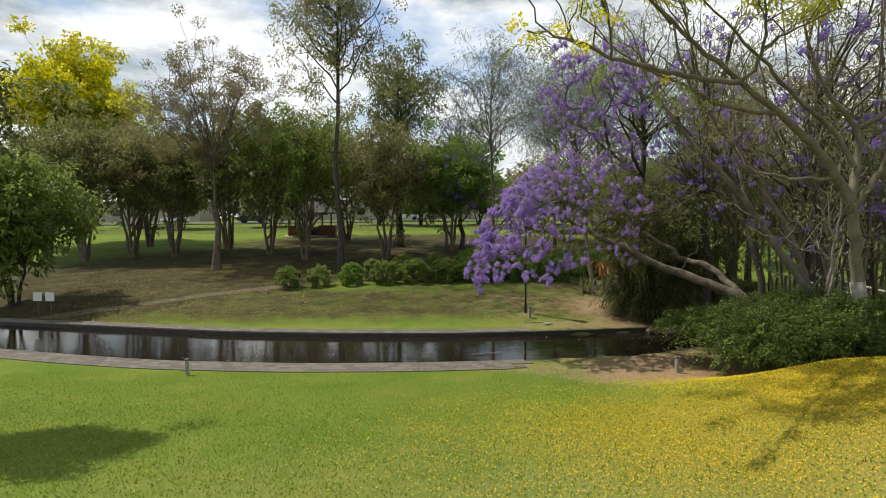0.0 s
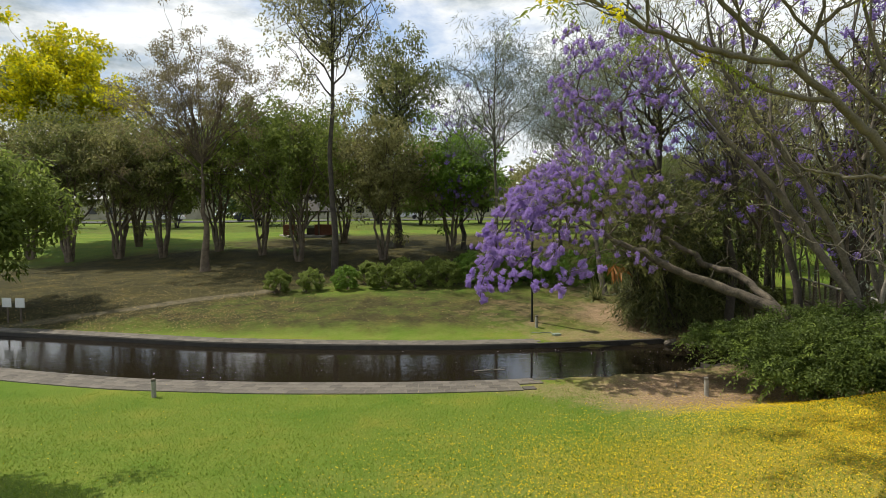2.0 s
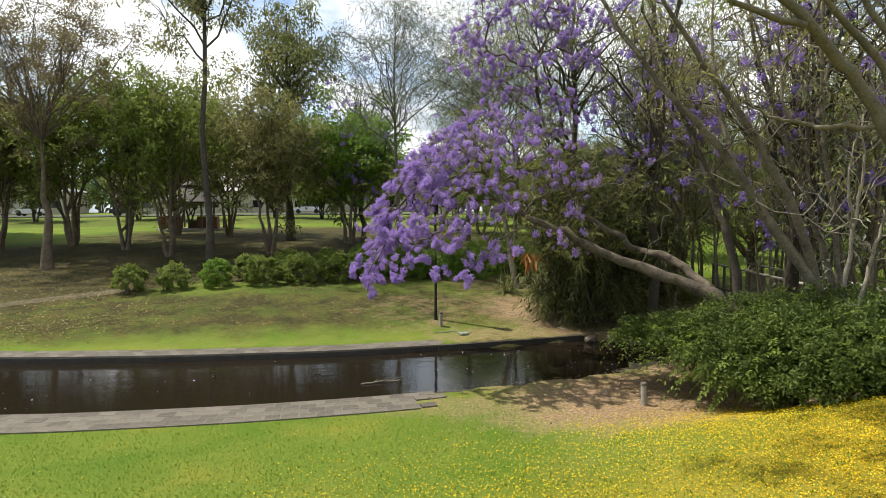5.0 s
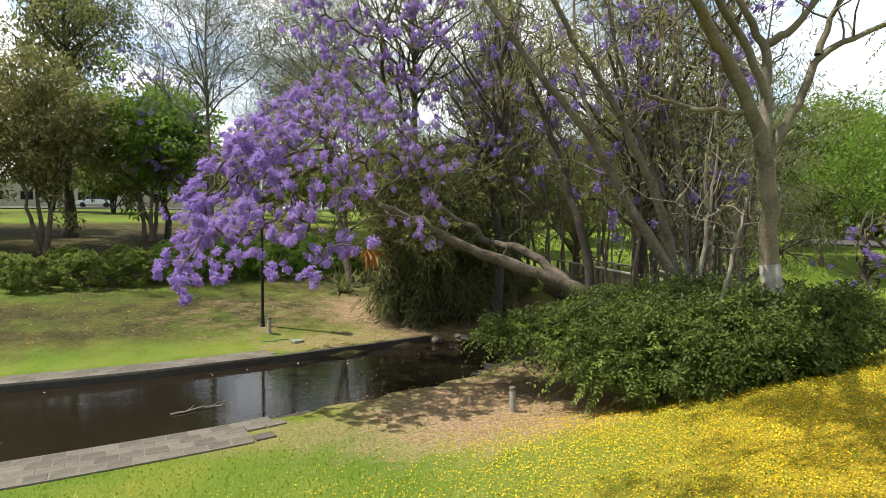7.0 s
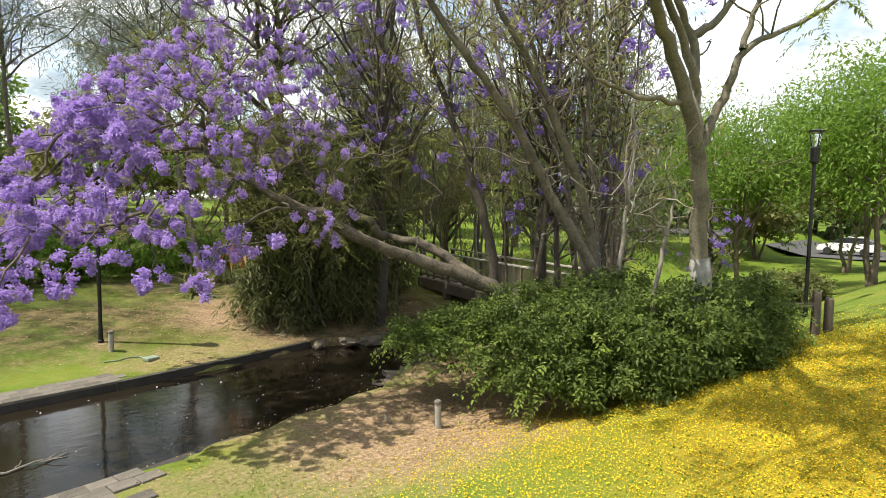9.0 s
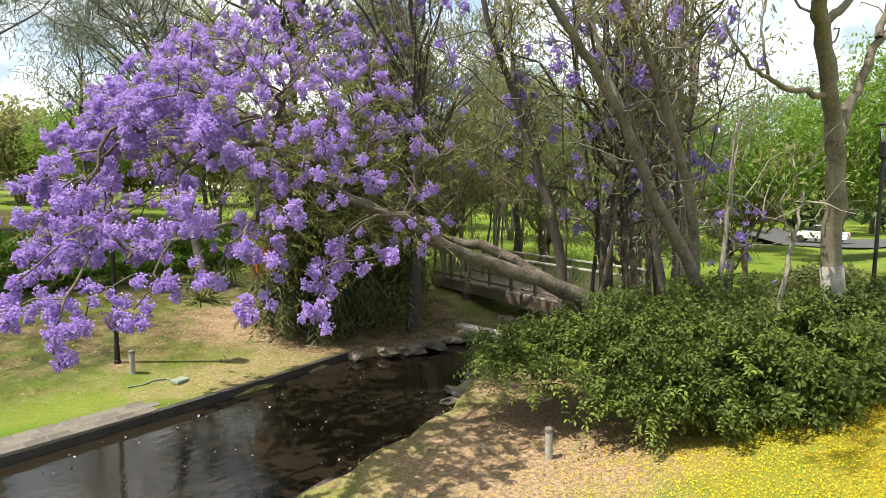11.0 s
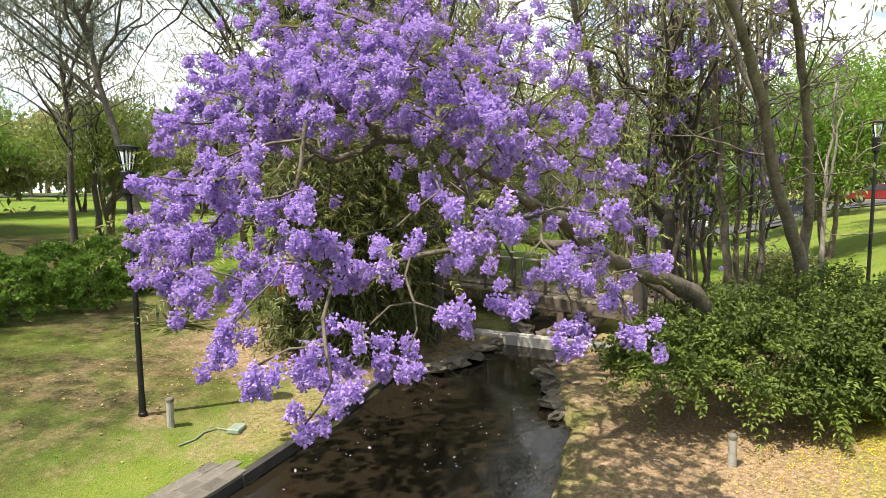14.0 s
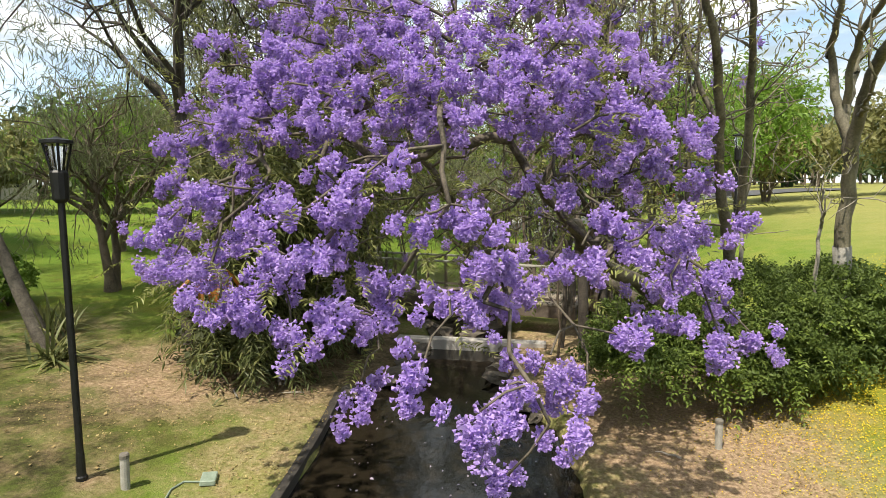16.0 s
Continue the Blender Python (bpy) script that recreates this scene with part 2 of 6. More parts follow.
def sprays(points, ways, length, pairs, leaf_l, leaf_w, droop=0.3):
    """Arching sprigs with leaflets in pairs: verts, triangles."""
    p, d = np.asarray(points, float), np.asarray(ways, float)
    d = d / (np.linalg.norm(d, axis=1)[:, None] + 1e-9)
    n = len(p)
    L = length * rng.uniform(0.65, 1.25, n)
    side = np.cross(d, rng.normal(0, 0.25, (n, 3)) + np.array([0, 0, 1.0]))
    side /= np.linalg.norm(side, axis=1)[:, None] + 1e-9
    out = []
    for k in range(pairs):
        s = (k + 0.6) / pairs
        base = p + d * (L * s)[:, None] + np.array([0, 0, -1.0]) * (droop * L * s * s)[:, None]
        along = d + np.array([0, 0, -2.0]) * droop * s
        for sg in (-1.0, 1.0):
            w = along * 0.55 + side * sg + rng.normal(0, 0.28, (n, 3))
            w /= np.linalg.norm(w, axis=1)[:, None] + 1e-9
            across = np.cross(w, np.array([0, 0, 1.0]) + rng.normal(0, 0.3, (n, 3)))
            across /= np.linalg.norm(across, axis=1)[:, None] + 1e-9
            up = np.cross(across, w)
            size = (rng.uniform(0.7, 1.2, n) * (1.15 - 0.55 * abs(s - 0.45)))[:, None]
            l_, w_ = leaf_l * size, leaf_w * size
            out.append(np.stack([base, base + w * l_ * 0.45 + across * w_ * 0.5 + up * w_ * 0.15, base + w * l_ - up * l_ * 0.12, base + w * l_ * 0.45 - across * w_ * 0.5 + up * w_ * 0.15], 1).reshape(-1, 3))
    v = np.concatenate(out)
    i = np.arange(len(v) // 4)[:, None] * 4
    return v, np.concatenate([i + [0, 1, 2], i + [0, 2, 3]])


def panicle(count, length, spread, size, sides=5):
    """A flower panicle: flared bells, each on its stem from one drooping stalk."""
    rings = 7
    z = np.linspace(0, -length, rings)
    stalk = np.stack([0.15 * length * np.sin(np.linspace(0, 1.4, rings)), np.zeros(rings), z], 1)
    v = [stalk]
    f = [np.array([[k, k + 1, k] for k in range(rings - 1)])]
    t = np.sqrt(rng.random(count)) * 0.98
    k = np.clip((t * (rings - 1)).astype(int), 0, rings - 2)
    fan = rng.uniform(0, 2 * np.pi, count)
    lump = 1.0 + 0.35 * np.sin(3 * fan + rng.uniform(0, 6)) + 0.25 * np.sin(9 * t + rng.uniform(0, 6))
    r = spread * (0.45 + 0.75 * np.sin(np.pi * np.clip(t, 0.08, 0.97))) * lump * rng.uniform(0.55, 1.1, count)
    d = np.stack([np.cos(fan), np.sin(fan), rng.normal(-0.25, 0.35, count)], 1)
    d /= np.linalg.norm(d, axis=1)[:, None]
    apex = stalk[k] + d * r[:, None]
    a_ = np.cross(d, rng.normal(0, 1, (count, 3)))
    a_ /= np.linalg.norm(a_, axis=1)[:, None]
    b_ = np.cross(d, a_)
    flare = size * rng.uniform(0.75, 1.25, count)
    ang = np.linspace(0, 2 * np.pi, sides, endpoint=False)
    rim = apex[:, None] + d[:, None] * (flare * 1.7)[:, None, None] + flare[:, None, None] * (np.cos(ang)[None, :, None] * a_[:, None] + np.sin(ang)[None, :, None] * b_[:, None])
    v.append(np.concatenate([apex[:, None], rim], 1).reshape(-1, 3))
    i = rings + np.arange(count)[:, None] * (sides + 1)
    f.append(np.concatenate([k[:, None], k[:, None] + 1, i], 1))
    for q in range(sides):
        f.append(i + [0, 1 + q, 1 + (q + 1) % sides])
    return np.concatenate(v), np.concatenate(f[1:])


def placed(chunk, where, turn, scale, tilt=0.3):
    """A copy of a chunk, turned about z, tilted and moved."""
    v, f = chunk
    m = np.array(Euler((rng.normal(0, tilt), rng.normal(0, tilt), turn)).to_matrix())
    return v @ m.T * scale + np.asarray(where), f


def box(x0, x1, y0, y1, z0, z1, bevel=0.01):
    bm = bmesh.new()
    bmesh.ops.create_cube(bm, size=1, matrix=Matrix.LocRotScale(((x0 + x1) / 2, (y0 + y1) / 2, (z0 + z1) / 2), None, (x1 - x0, y1 - y0, z1 - z0)))
    if bevel:
        bmesh.ops.bevel(bm, geom=bm.edges[:], offset=bevel, segments=1, affect="EDGES", clamp_overlap=True)
    return bm


def lathe(profile, sides=14, at=(0, 0, 0)):
    """A turned solid from (radius, height) pairs."""
    bm = bmesh.new()
    rings = []
    for r, z in profile:
        rings.append([bm.verts.new((at[0] + r * math.cos(2 * math.pi * k / sides), at[1] + r * math.sin(2 * math.pi * k / sides), at[2] + z)) for k in range(sides)])
    for a, b in zip(rings, rings[1:]):
        for k in range(sides):
            bm.faces.new((a[k], a[(k + 1) % sides], b[(k + 1) % sides], b[k]))
    bm.faces.new(rings[0][::-1])
    bm.faces.new(rings[-1])
    return bm


# ---- ground ----
FAR_RIM = [(-40, 31.5), (-27, 29.2), (-20.9, 27.4), (-15.7, 26.2), (-9.1, 24.6), (-4.6, 24.1), (0.3, 23.9), (4.0, 24.2), (6.5, 24.5), (8.7, 24.9)]
NEAR_RIM = [(-40, 27.5), (-27, 24.6), (-20, 22.6), (-16.6, 21.6), (-12.7, 20.4), (-9.3, 19.55), (-5.2, 19.1), (-1.4, 19.05), (1.7, 19.25), (4.1, 19.7), (7.8, 20.4)]
CREEK_FAR = [(8.7, 24.9), (10.2, 24.2), (11.6, 24.1), (13.2, 24.0), (16, 24.6), (20, 25.2), (30, 27.0)]
CREEK_NEAR = [(7.8, 20.4), (8.6, 20.9), (9.8, 21.4), (11.0, 21.8), (13.0, 21.4), (16, 21.8), (20, 22.0), (30, 22.5)]
far_edge, near_edge = np.array(FAR_RIM + CREEK_FAR[1:]), np.array(NEAR_RIM + CREEK_NEAR[1:])
WATER_Z = -0.17


def smooth(a, b, x):
    s = np.clip((x - a) / (b - a), 0, 1)
    return s * s * (3 - 2 * s)


def rise(x, y):
    """Height of the land, without the pond."""
    x, y = np.asarray(x, float), np.asarray(y, float)
    near = np.interp(y, [-60, -10, 0, 8, 12, 14.5, 17.2], [3.0, 2.4, 1.9, 1.15, 0.66, 0.3, 0.0])
    near = near + 0.235 * np.clip(x - 4.5, 0, 4.5) * smooth(17.5, 12.5, y) + 0.05 * np.clip(x - 9, 0, 12) * smooth(19, 15, y)
    yy = y - np.interp(x, far_edge[:, 0], far_edge[:, 1])
    far = np.interp(yy, [0.0, 1.4, 2.6, 8.5, 16, 21.5, 30, 38, 56, 80, 140], [0.0, 0.06, 0.33, 0.95, 1.3, 2.15, 2.6, 2.9, 3.6, 4.3, 4.6])
    east = 1.35 * smooth(16, 26, x)
    mid = np.interp(x, near_edge[:, 0], near_edge[:, 1])
    return np.where(y < mid + 1.5, np.maximum(near, east * smooth(21, 12, y)), np.maximum(far, east * smooth(26.5, 30, y)))


def sunk(x, y):
    """How deep the bed lies under the rim."""
    f = np.interp(x, far_edge[:, 0], far_edge[:, 1])
    n = np.interp(x, near_edge[:, 0], near_edge[:, 1])
    f_margin, n_margin = np.where(x < 3.4, 0.5, 0.03), np.where(x < 2.3, 0.5, 0.05)
    bed = np.where(x < 12.9, 0.9, 0.55) * smooth(21, 17, x)
    return bed * smooth(-0.02, 0.4, np.minimum(f + f_margin - y, y - n + n_margin))


def land(x, y):
    return rise(x, y) - sunk(x, y)


def axis(fine0, fine1, step, end0, end1):
    a = list(np.arange(fine0, fine1 + 1e-6, step))
    s, p = step, fine1
    while p < end1:
        s *= 1.18
        p += s
        a.append(p)
    s, p, b = step, fine0, []
    while p > end0:
        s *= 1.18
        p -= s
        b.append(p)
    return np.array(b[::-1] + a)


gx, gy = axis(-24, 22, 0.3, -1500, 1500), axis(4, 44, 0.3, -700, 2500)
GX, GY = np.meshgrid(gx, gy, indexing="ij")
GZ = land(GX, GY)
GZ = GZ + 0.05 * np.sin(GX * 0.7 + 1.3) * np.sin(GY * 0.55) * smooth(26.5, 32, GY) * np.exp(-np.abs(GY) / 200)
gi, gj = np.meshgrid(np.arange(len(gx) - 1), np.arange(len(gy) - 1), indexing="ij")
gb = gi * len(gy) + gj
ground_faces = np.stack([gb, gb + len(gy), gb + len(gy) + 1, gb + 1], -1).reshape(-1, 4)
ground_mesh_verts = np.stack([GX, GY, GZ], -1).reshape(-1, 3)


def blob(x, y, cx, cy, rx, ry, soft=0.5):
    return smooth(1 + soft, 1 - soft, np.hypot((x - cx) / rx, (y - cy) / ry))


petal = np.maximum.reduce([0.58 * blob(GX, GY, 9.5, 11.3, 5.2, 4.0, 0.6), 0.47 * blob(GX, GY, 5.4, 10.4, 5.0, 4.6, 0.7), 0.4 * blob(GX, GY, 8.4, 14.4, 2.9, 2.3, 0.55)]) * smooth(17.9, 15.6, GY)
# leaf litter, plus patches painting tree and fern shade into the ground
litter_shade = np.maximum.reduce([1.1 * blob(GX, GY, 11.0, 26.8, 4.0, 3.2, 0.4), 1.15 * blob(GX, GY, -19, 38, 14, 12, 0.35), 1.2 * blob(GX, GY, -2, 41.5, 17, 8, 0.4), 1.1 * blob(GX, GY, -3, 54, 18, 9, 0.5), 1.0 * blob(GX, GY, 3, 45, 13, 8, 0.4), 0.8 * blob(GX, GY, -35, 40, 8, 10, 0.5), 0.62 * blob(GX, GY, -20, 78, 50, 12, 0.3), 0.9 * blob(GX, GY, -3, 29.0, 17, 3.4, 0.5), 0.75 * blob(GX, GY, 3, 31.2, 9, 3.6, 0.4)])
tan = np.maximum.reduce([0.36 * blob(GX, GY, 4.8, 28.3, 5.0, 3.8, 0.6), 0.75 * blob(GX, GY, 8.0, 28.0, 2.4, 3.0, 0.6), 0.62 * blob(GX, GY, 6.4, 25.2, 3.4, 1.25, 0.5), 0.95 * blob(GX, GY, 7.4, 18.1, 4.0, 2.6, 0.75), 0.8 * blob(GX, GY, 12, 19, 5, 4, 0.4), 0.55 * blob(GX, GY, 3.5, 18.3, 2.6, 0.9, 0.6), 0.5 * blob(GX, GY, 14, 25, 5.5, 5.5, 0.3), 0.45 * blob(GX, GY, 8.5, 33, 4, 2.5, 0.5), 0.62 * blob(GX, GY, 3.85, 26.75, 0.5, 0.42, 0.6), 0.75 * blob(GX, GY, -9.6, 10.8, 1.0, 0.8, 0.4)])
dry = np.maximum((0.5 * smooth(14.0, 6.0, GY) + 0.2 * smooth(0, 6, GX)) * (0.3 + 0.7 * smooth(-9, 2, GX)) * smooth(20, 18, GY), 0.2 * blob(GX, GY, 1, 28.0, 14, 4.5, 0.5))
track = smooth(0.75, 0.35, np.abs(GY - np.interp(GX, [-21, -17, -12, -9], [27.6, 29.0, 31.6, 33.2]))) * smooth(-22, -19, GX) * smooth(-8, -9.5, GX)
bed = smooth(0.05, 0.25, sunk(GX, GY))

gm = bpy.data.materials.new("ground")
gm.use_nodes = True
gt = gm.node_tree
gbsdf = gt.nodes["Principled BSDF"]
gbsdf.inputs["Roughness"].default_value = 0.95
gbsdf.inputs["Specular IOR Level"].default_value = 0.15
gco = gt.nodes.new("ShaderNodeTexCoord")


def noise_ramp(scale, detail, stops, rough=0.65):
    n = node(gt, "ShaderNodeTexNoise", Scale=scale, Detail=detail, Roughness=rough)
    gt.links.new(gco.outputs["Object"], n.inputs["Vector"])
    r = gt.nodes.new("ShaderNodeValToRGB")
    e = r.color_ramp.elements
    e[0].position, e[0].color = stops[0][0], (*stops[0][1], 1)
    e[1].position, e[1].color = stops[-1][0], (*stops[-1][1], 1)
    for pos_, col in stops[1:-1]:
        e.new(pos_).color = (*col, 1)
    gt.links.new(n.outputs["Fac"], r.inputs["Fac"])
    return n, r


def ground_layer(below, colour, attribute, breakup, edge=0.25):
    """colour over below where the attribute, broken up by a noise, is high."""
    at = gt.nodes.new("ShaderNodeAttribute")
    at.attribute_name = attribute
    n = node(gt, "ShaderNodeTexNoise", Scale=breakup, Detail=7.0, Roughness=0.75)
    gt.links.new(gco.outputs["Object"], n.inputs["Vector"])
    add = gt.nodes.new("ShaderNodeMath")
    gt.links.new(at.outputs["Fac"], add.inputs[0])
    gt.links.new(n.outputs["Fac"], add.inputs[1])
    r = gt.nodes.new("ShaderNodeMapRange")
    r.inputs["From Min"].default_value, r.inputs["From Max"].default_value = 1.0 - edge, 1.0 + edge
    gt.links.new(add.outputs[0], r.inputs["Value"])
    mx = gt.nodes.new("ShaderNodeMixRGB")
    gt.links.new(r.outputs[0], mx.inputs["Fac"])
    gt.links.new(below, mx.inputs["Color1"])
    gt.links.new(colour, mx.inputs["Color2"])
    return mx.outputs[0]


grass_fine, grass_ramp = noise_ramp(38, 5, [(0.3, (0.065, 0.102, 0.011)), (0.5, (0.116, 0.166, 0.02)), (0.7, (0.185, 0.222, 0.042))])
patch_n, patch_ramp = noise_ramp(0.45, 6, [(0.33, (0.68, 0.88, 0.6)), (0.55, (1.05, 1.04, 1.0)), (0.7, (1.5, 1.15, 1.25))])
tint = gt.nodes.new("ShaderNodeMixRGB")
tint.blend_type = "MULTIPLY"
tint.inputs["Fac"].default_value = 1.0
gt.links.new(grass_ramp.outputs[0], tint.inputs["Color1"])
gt.links.new(patch_ramp.outputs[0], tint.inputs["Color2"])
# litter tone, darkened to carry the painted shade as well
_, litter_shade_ramp = noise_ramp(14, 8, [(0.3, (0.024, 0.021, 0.01)), (0.5, (0.052, 0.046, 0.018)), (0.63, (0.085, 0.078, 0.028)), (0.75, (0.24, 0.2, 0.08))])
_, tan_ramp = noise_ramp(13, 9, [(0.3, (0.135, 0.087, 0.052)), (0.5, (0.275, 0.19, 0.116)), (0.7, (0.45, 0.335, 0.215))])
_, path_ramp = noise_ramp(7, 8, [(0.3, (0.1, 0.085, 0.058)), (0.7, (0.22, 0.19, 0.135))])
_, bed_ramp = noise_ramp(3, 6, [(0.3, (0.02, 0.016, 0.01)), (0.7, (0.09, 0.07, 0.04))])
_, petal_ramp = noise_ramp(60, 4, [(0.3, (0.17, 0.11, 0.006)), (0.5, (0.36, 0.23, 0.008)), (0.7, (0.56, 0.39, 0.02))])
_, straw_ramp = noise_ramp(30, 6, [(0.3, (0.15, 0.14, 0.04)), (0.5, (0.24, 0.225, 0.07)), (0.7, (0.33, 0.29, 0.12))])
c = ground_layer(tint.outputs[0], straw_ramp.outputs[0], "dry", 1.3, 0.4)
# broad dark and light mottling over the litter, painted in for dappled shade
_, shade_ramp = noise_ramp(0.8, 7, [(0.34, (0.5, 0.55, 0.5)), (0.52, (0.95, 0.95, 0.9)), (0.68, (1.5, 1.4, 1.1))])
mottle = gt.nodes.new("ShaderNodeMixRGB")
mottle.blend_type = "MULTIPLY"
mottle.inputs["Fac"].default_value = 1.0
gt.links.new(litter_shade_ramp.outputs[0], mottle.inputs["Color1"])
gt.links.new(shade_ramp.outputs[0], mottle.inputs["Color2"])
c = ground_layer(c, mottle.outputs[0], "litter_shade", 0.9, 0.22)
c = ground_layer(c, tan_ramp.outputs[0], "tan", 1.6)
c = ground_layer(c, path_ramp.outputs[0], "track", 2.5)
c = ground_layer(c, petal_ramp.outputs[0], "petal", 34.0, 0.2)
c = ground_layer(c, bed_ramp.outputs[0], "bed", 1.0)
gt.links.new(c, gbsdf.inputs["Base Color"])
gbump = node(gt, "ShaderNodeBump", Strength=0.7, Distance=0.05)
gt.links.new(grass_fine.outputs["Fac"], gbump.inputs["Height"])
gt.links.new(gbump.outputs[0], gbsdf.inputs["Normal"])

ground = piece("ground", ground_mesh_verts, ground_faces, gm, smooth=True)
tagged(ground, "leaf-strewn mown park lawn with painted shade patches, bare earth and fallen yellow petals", "lawn", kind="structure")
for name_, values in (("petal", petal), ("litter_shade", litter_shade * 0.75), ("tan", tan * 0.85), ("track", track * 0.5), ("bed", bed), ("dry", dry)):
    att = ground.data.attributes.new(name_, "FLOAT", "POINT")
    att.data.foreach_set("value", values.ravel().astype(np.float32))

# ---- water ----
wm = bpy.data.materials.new("pond_water")
wm.use_nodes = True
w_bsdf = wm.node_tree.nodes["Principled BSDF"]
w_bsdf.inputs["Base Color"].default_value = (0.014, 0.011, 0.007, 1)
w_bsdf.inputs["Roughness"].default_value = 0.02
w_bsdf.inputs["IOR"].default_value = 1.33
wco = wm.node_tree.nodes.new("ShaderNodeTexCoord")
wmap = wm.node_tree.nodes.new("ShaderNodeMapping")
wmap.inputs["Scale"].default_value = (1.0, 2.2, 1.0)
wm.node_tree.links.new(wco.outputs["Object"], wmap.inputs["Vector"])
wn1 = node(wm.node_tree, "ShaderNodeTexNoise", Scale=2.4, Detail=4.0, Roughness=0.6)
wm.node_tree.links.new(wmap.outputs[0], wn1.inputs["Vector"])
wb = node(wm.node_tree, "ShaderNodeBump", Strength=0.1, Distance=0.05)
wm.node_tree.links.new(wn1.outputs["Fac"], wb.inputs["Height"])
wm.node_tree.links.new(wb.outputs[0], w_bsdf.inputs["Normal"])


def strip_between(a, b, z):
    xs = np.linspace(-40, 13.0, 160)
    ya, yb = np.interp(xs, a[:, 0], a[:, 1]), np.interp(xs, b[:, 0], b[:, 1])
    v = np.concatenate([np.stack([xs, ya - 0.3, np.full_like(xs, z)], 1), np.stack([xs, yb + 0.15, np.full_like(xs, z)], 1)])
    n = len(xs)
    i = np.arange(n - 1)
    return v, np.stack([i, i + 1, i + 1 + n, i + n], -1)


water = piece("water", *strip_between(near_edge, far_edge, WATER_Z), wm)
tagged(water, "still dark brown pond water reflecting trees and sky", "water", kind="structure")


def ribbon(line, w0, w1, z0, z1, step=0.4):
    """A solid slab along a line, from w0 to w1 metres to its left, z0 to z1 high."""
    p = np.asarray(line, float)
    s = np.concatenate([[0], np.cumsum(np.linalg.norm(np.diff(p, axis=0), axis=1))])
    t = np.arange(0, s[-1] + step / 2, step)
    q = np.stack([np.interp(t, s, p[:, 0]), np.interp(t, s, p[:, 1])], 1)
    for _ in range(6):
        q[1:-1] = (q[:-2] + 2 * q[1:-1] + q[2:]) / 4
    d = np.gradient(q, axis=0)
    d /= np.linalg.norm(d, axis=1)[:, None]
    nrm = np.stack([-d[:, 1], d[:, 0]], 1)
    a, b = q + nrm * w0, q + nrm * w1
    n = len(q)
    col = lambda xy, z: np.concatenate([xy, np.full((n, 1), z)], 1)
    v = np.concatenate([col(a, z0), col(b, z0), col(b, z1), col(a, z1)])
    i = np.arange(n - 1)
    f = [np.stack([i + k * n, i + 1 + k * n, i + 1 + ((k + 1) % 4) * n, i + ((k + 1) % 4) * n], -1) for k in range(4)]
    ends = np.array([[0, n, 2 * n, 3 * n], [n - 1, 4 * n - 1, 3 * n - 1, 2 * n - 1]])
    return (v, np.concatenate(f + [ends])), q, nrm


far_wall, far_q, far_n = ribbon(FAR_RIM, 0.0, 0.42, -0.95, -0.02)
tagged(piece("pond_wall", *far_wall, WALL_WET), "dark damp concrete retaining wall of the pond", "wall", kind="structure")
near_wall, near_q, near_n = ribbon(NEAR_RIM[:-2] + [(4.4, 19.77)], -0.42, 0.0, -0.95, -0.03)
tagged(piece("pond_wall", *near_wall, WALL_WET), "dark damp concrete retaining wall of the pond", "wall", kind="structure")
FAR_PAVED = FAR_RIM[:-3] + [(3.5, 24.15)]
kerb, _, _ = ribbon([(3.5, 24.15), (4.0, 24.2), (6.5, 24.5), (8.6, 24.88)], -0.02, 0.13, -0.2, 0.012)
tagged(piece("kerb", *kerb, WALL_WET), "dark damp concrete kerb along the water", "kerb", kind="structure")
far_pave, _, _ = ribbon(FAR_PAVED, 0.02, 1.0, -0.4, 0.03)
pavement_far = tagged(piece("pavement", *far_pave, CONCRETE), "grey brick-paved edge path along the far bank", "path", kind="structure")
near_pave, _, _ = ribbon(NEAR_RIM[:-2] + [(2.3, 19.35)], -1.1, -0.02, -0.4, 0.03)
pavement_near = tagged(piece("pavement", *near_pave, CONCRETE), "grey brick-paved edge path beside the lawn", "path", kind="structure")
weir = tagged(part("weir", box(12.8, 13.15, 20.6, 24.8, -0.9, 0.12, 0.02), PALE_CONCRETE), "pale concrete weir across the creek mouth", "weir")

# ---- lamps and bollards ----


def street_lamp(x, y, tall, label):
    z = float(land(x, y))
    ob = thing("street_lamp", (x, y, z), label, "street lamp", "park lamps")
    part("base", lathe([(0.075, -0.1), (0.075, 0.05), (0.06, 0.07), (0.056, 0.35), (0.05, 0.4)]), BLACK_METAL, ob)
    part("pole", lathe([(0.048, 0.35), (0.043, tall - 0.75)]), BLACK_METAL, ob)
    part("lantern_collar", lathe([(0.06, tall - 0.85), (0.1, tall - 0.8), (0.11, tall - 0.45), (0.085, tall - 0.42)], 10), BLACK_METAL, ob)
    for k in range(4):
        a = math.pi / 4 + k * math.pi / 2
        c0, c1 = (0.085 * math.cos(a), 0.085 * math.sin(a), tall - 0.44), (0.165 * math.cos(a), 0.165 * math.sin(a), tall - 0.06)
        piece("lantern_bar", *tube([c0, c1], [0.014, 0.014], 5), BLACK_METAL, ob)
    part("lantern_roof", lathe([(0.2, tall - 0.07), (0.2, tall - 0.03), (0.06, tall), (0.02, tall + 0.02)], 10), BLACK_METAL, ob)
    part("lantern_glass", lathe([(0.075, tall - 0.43), (0.15, tall - 0.08)], 10), GLASS, ob, "clear lantern glass")
    return ob


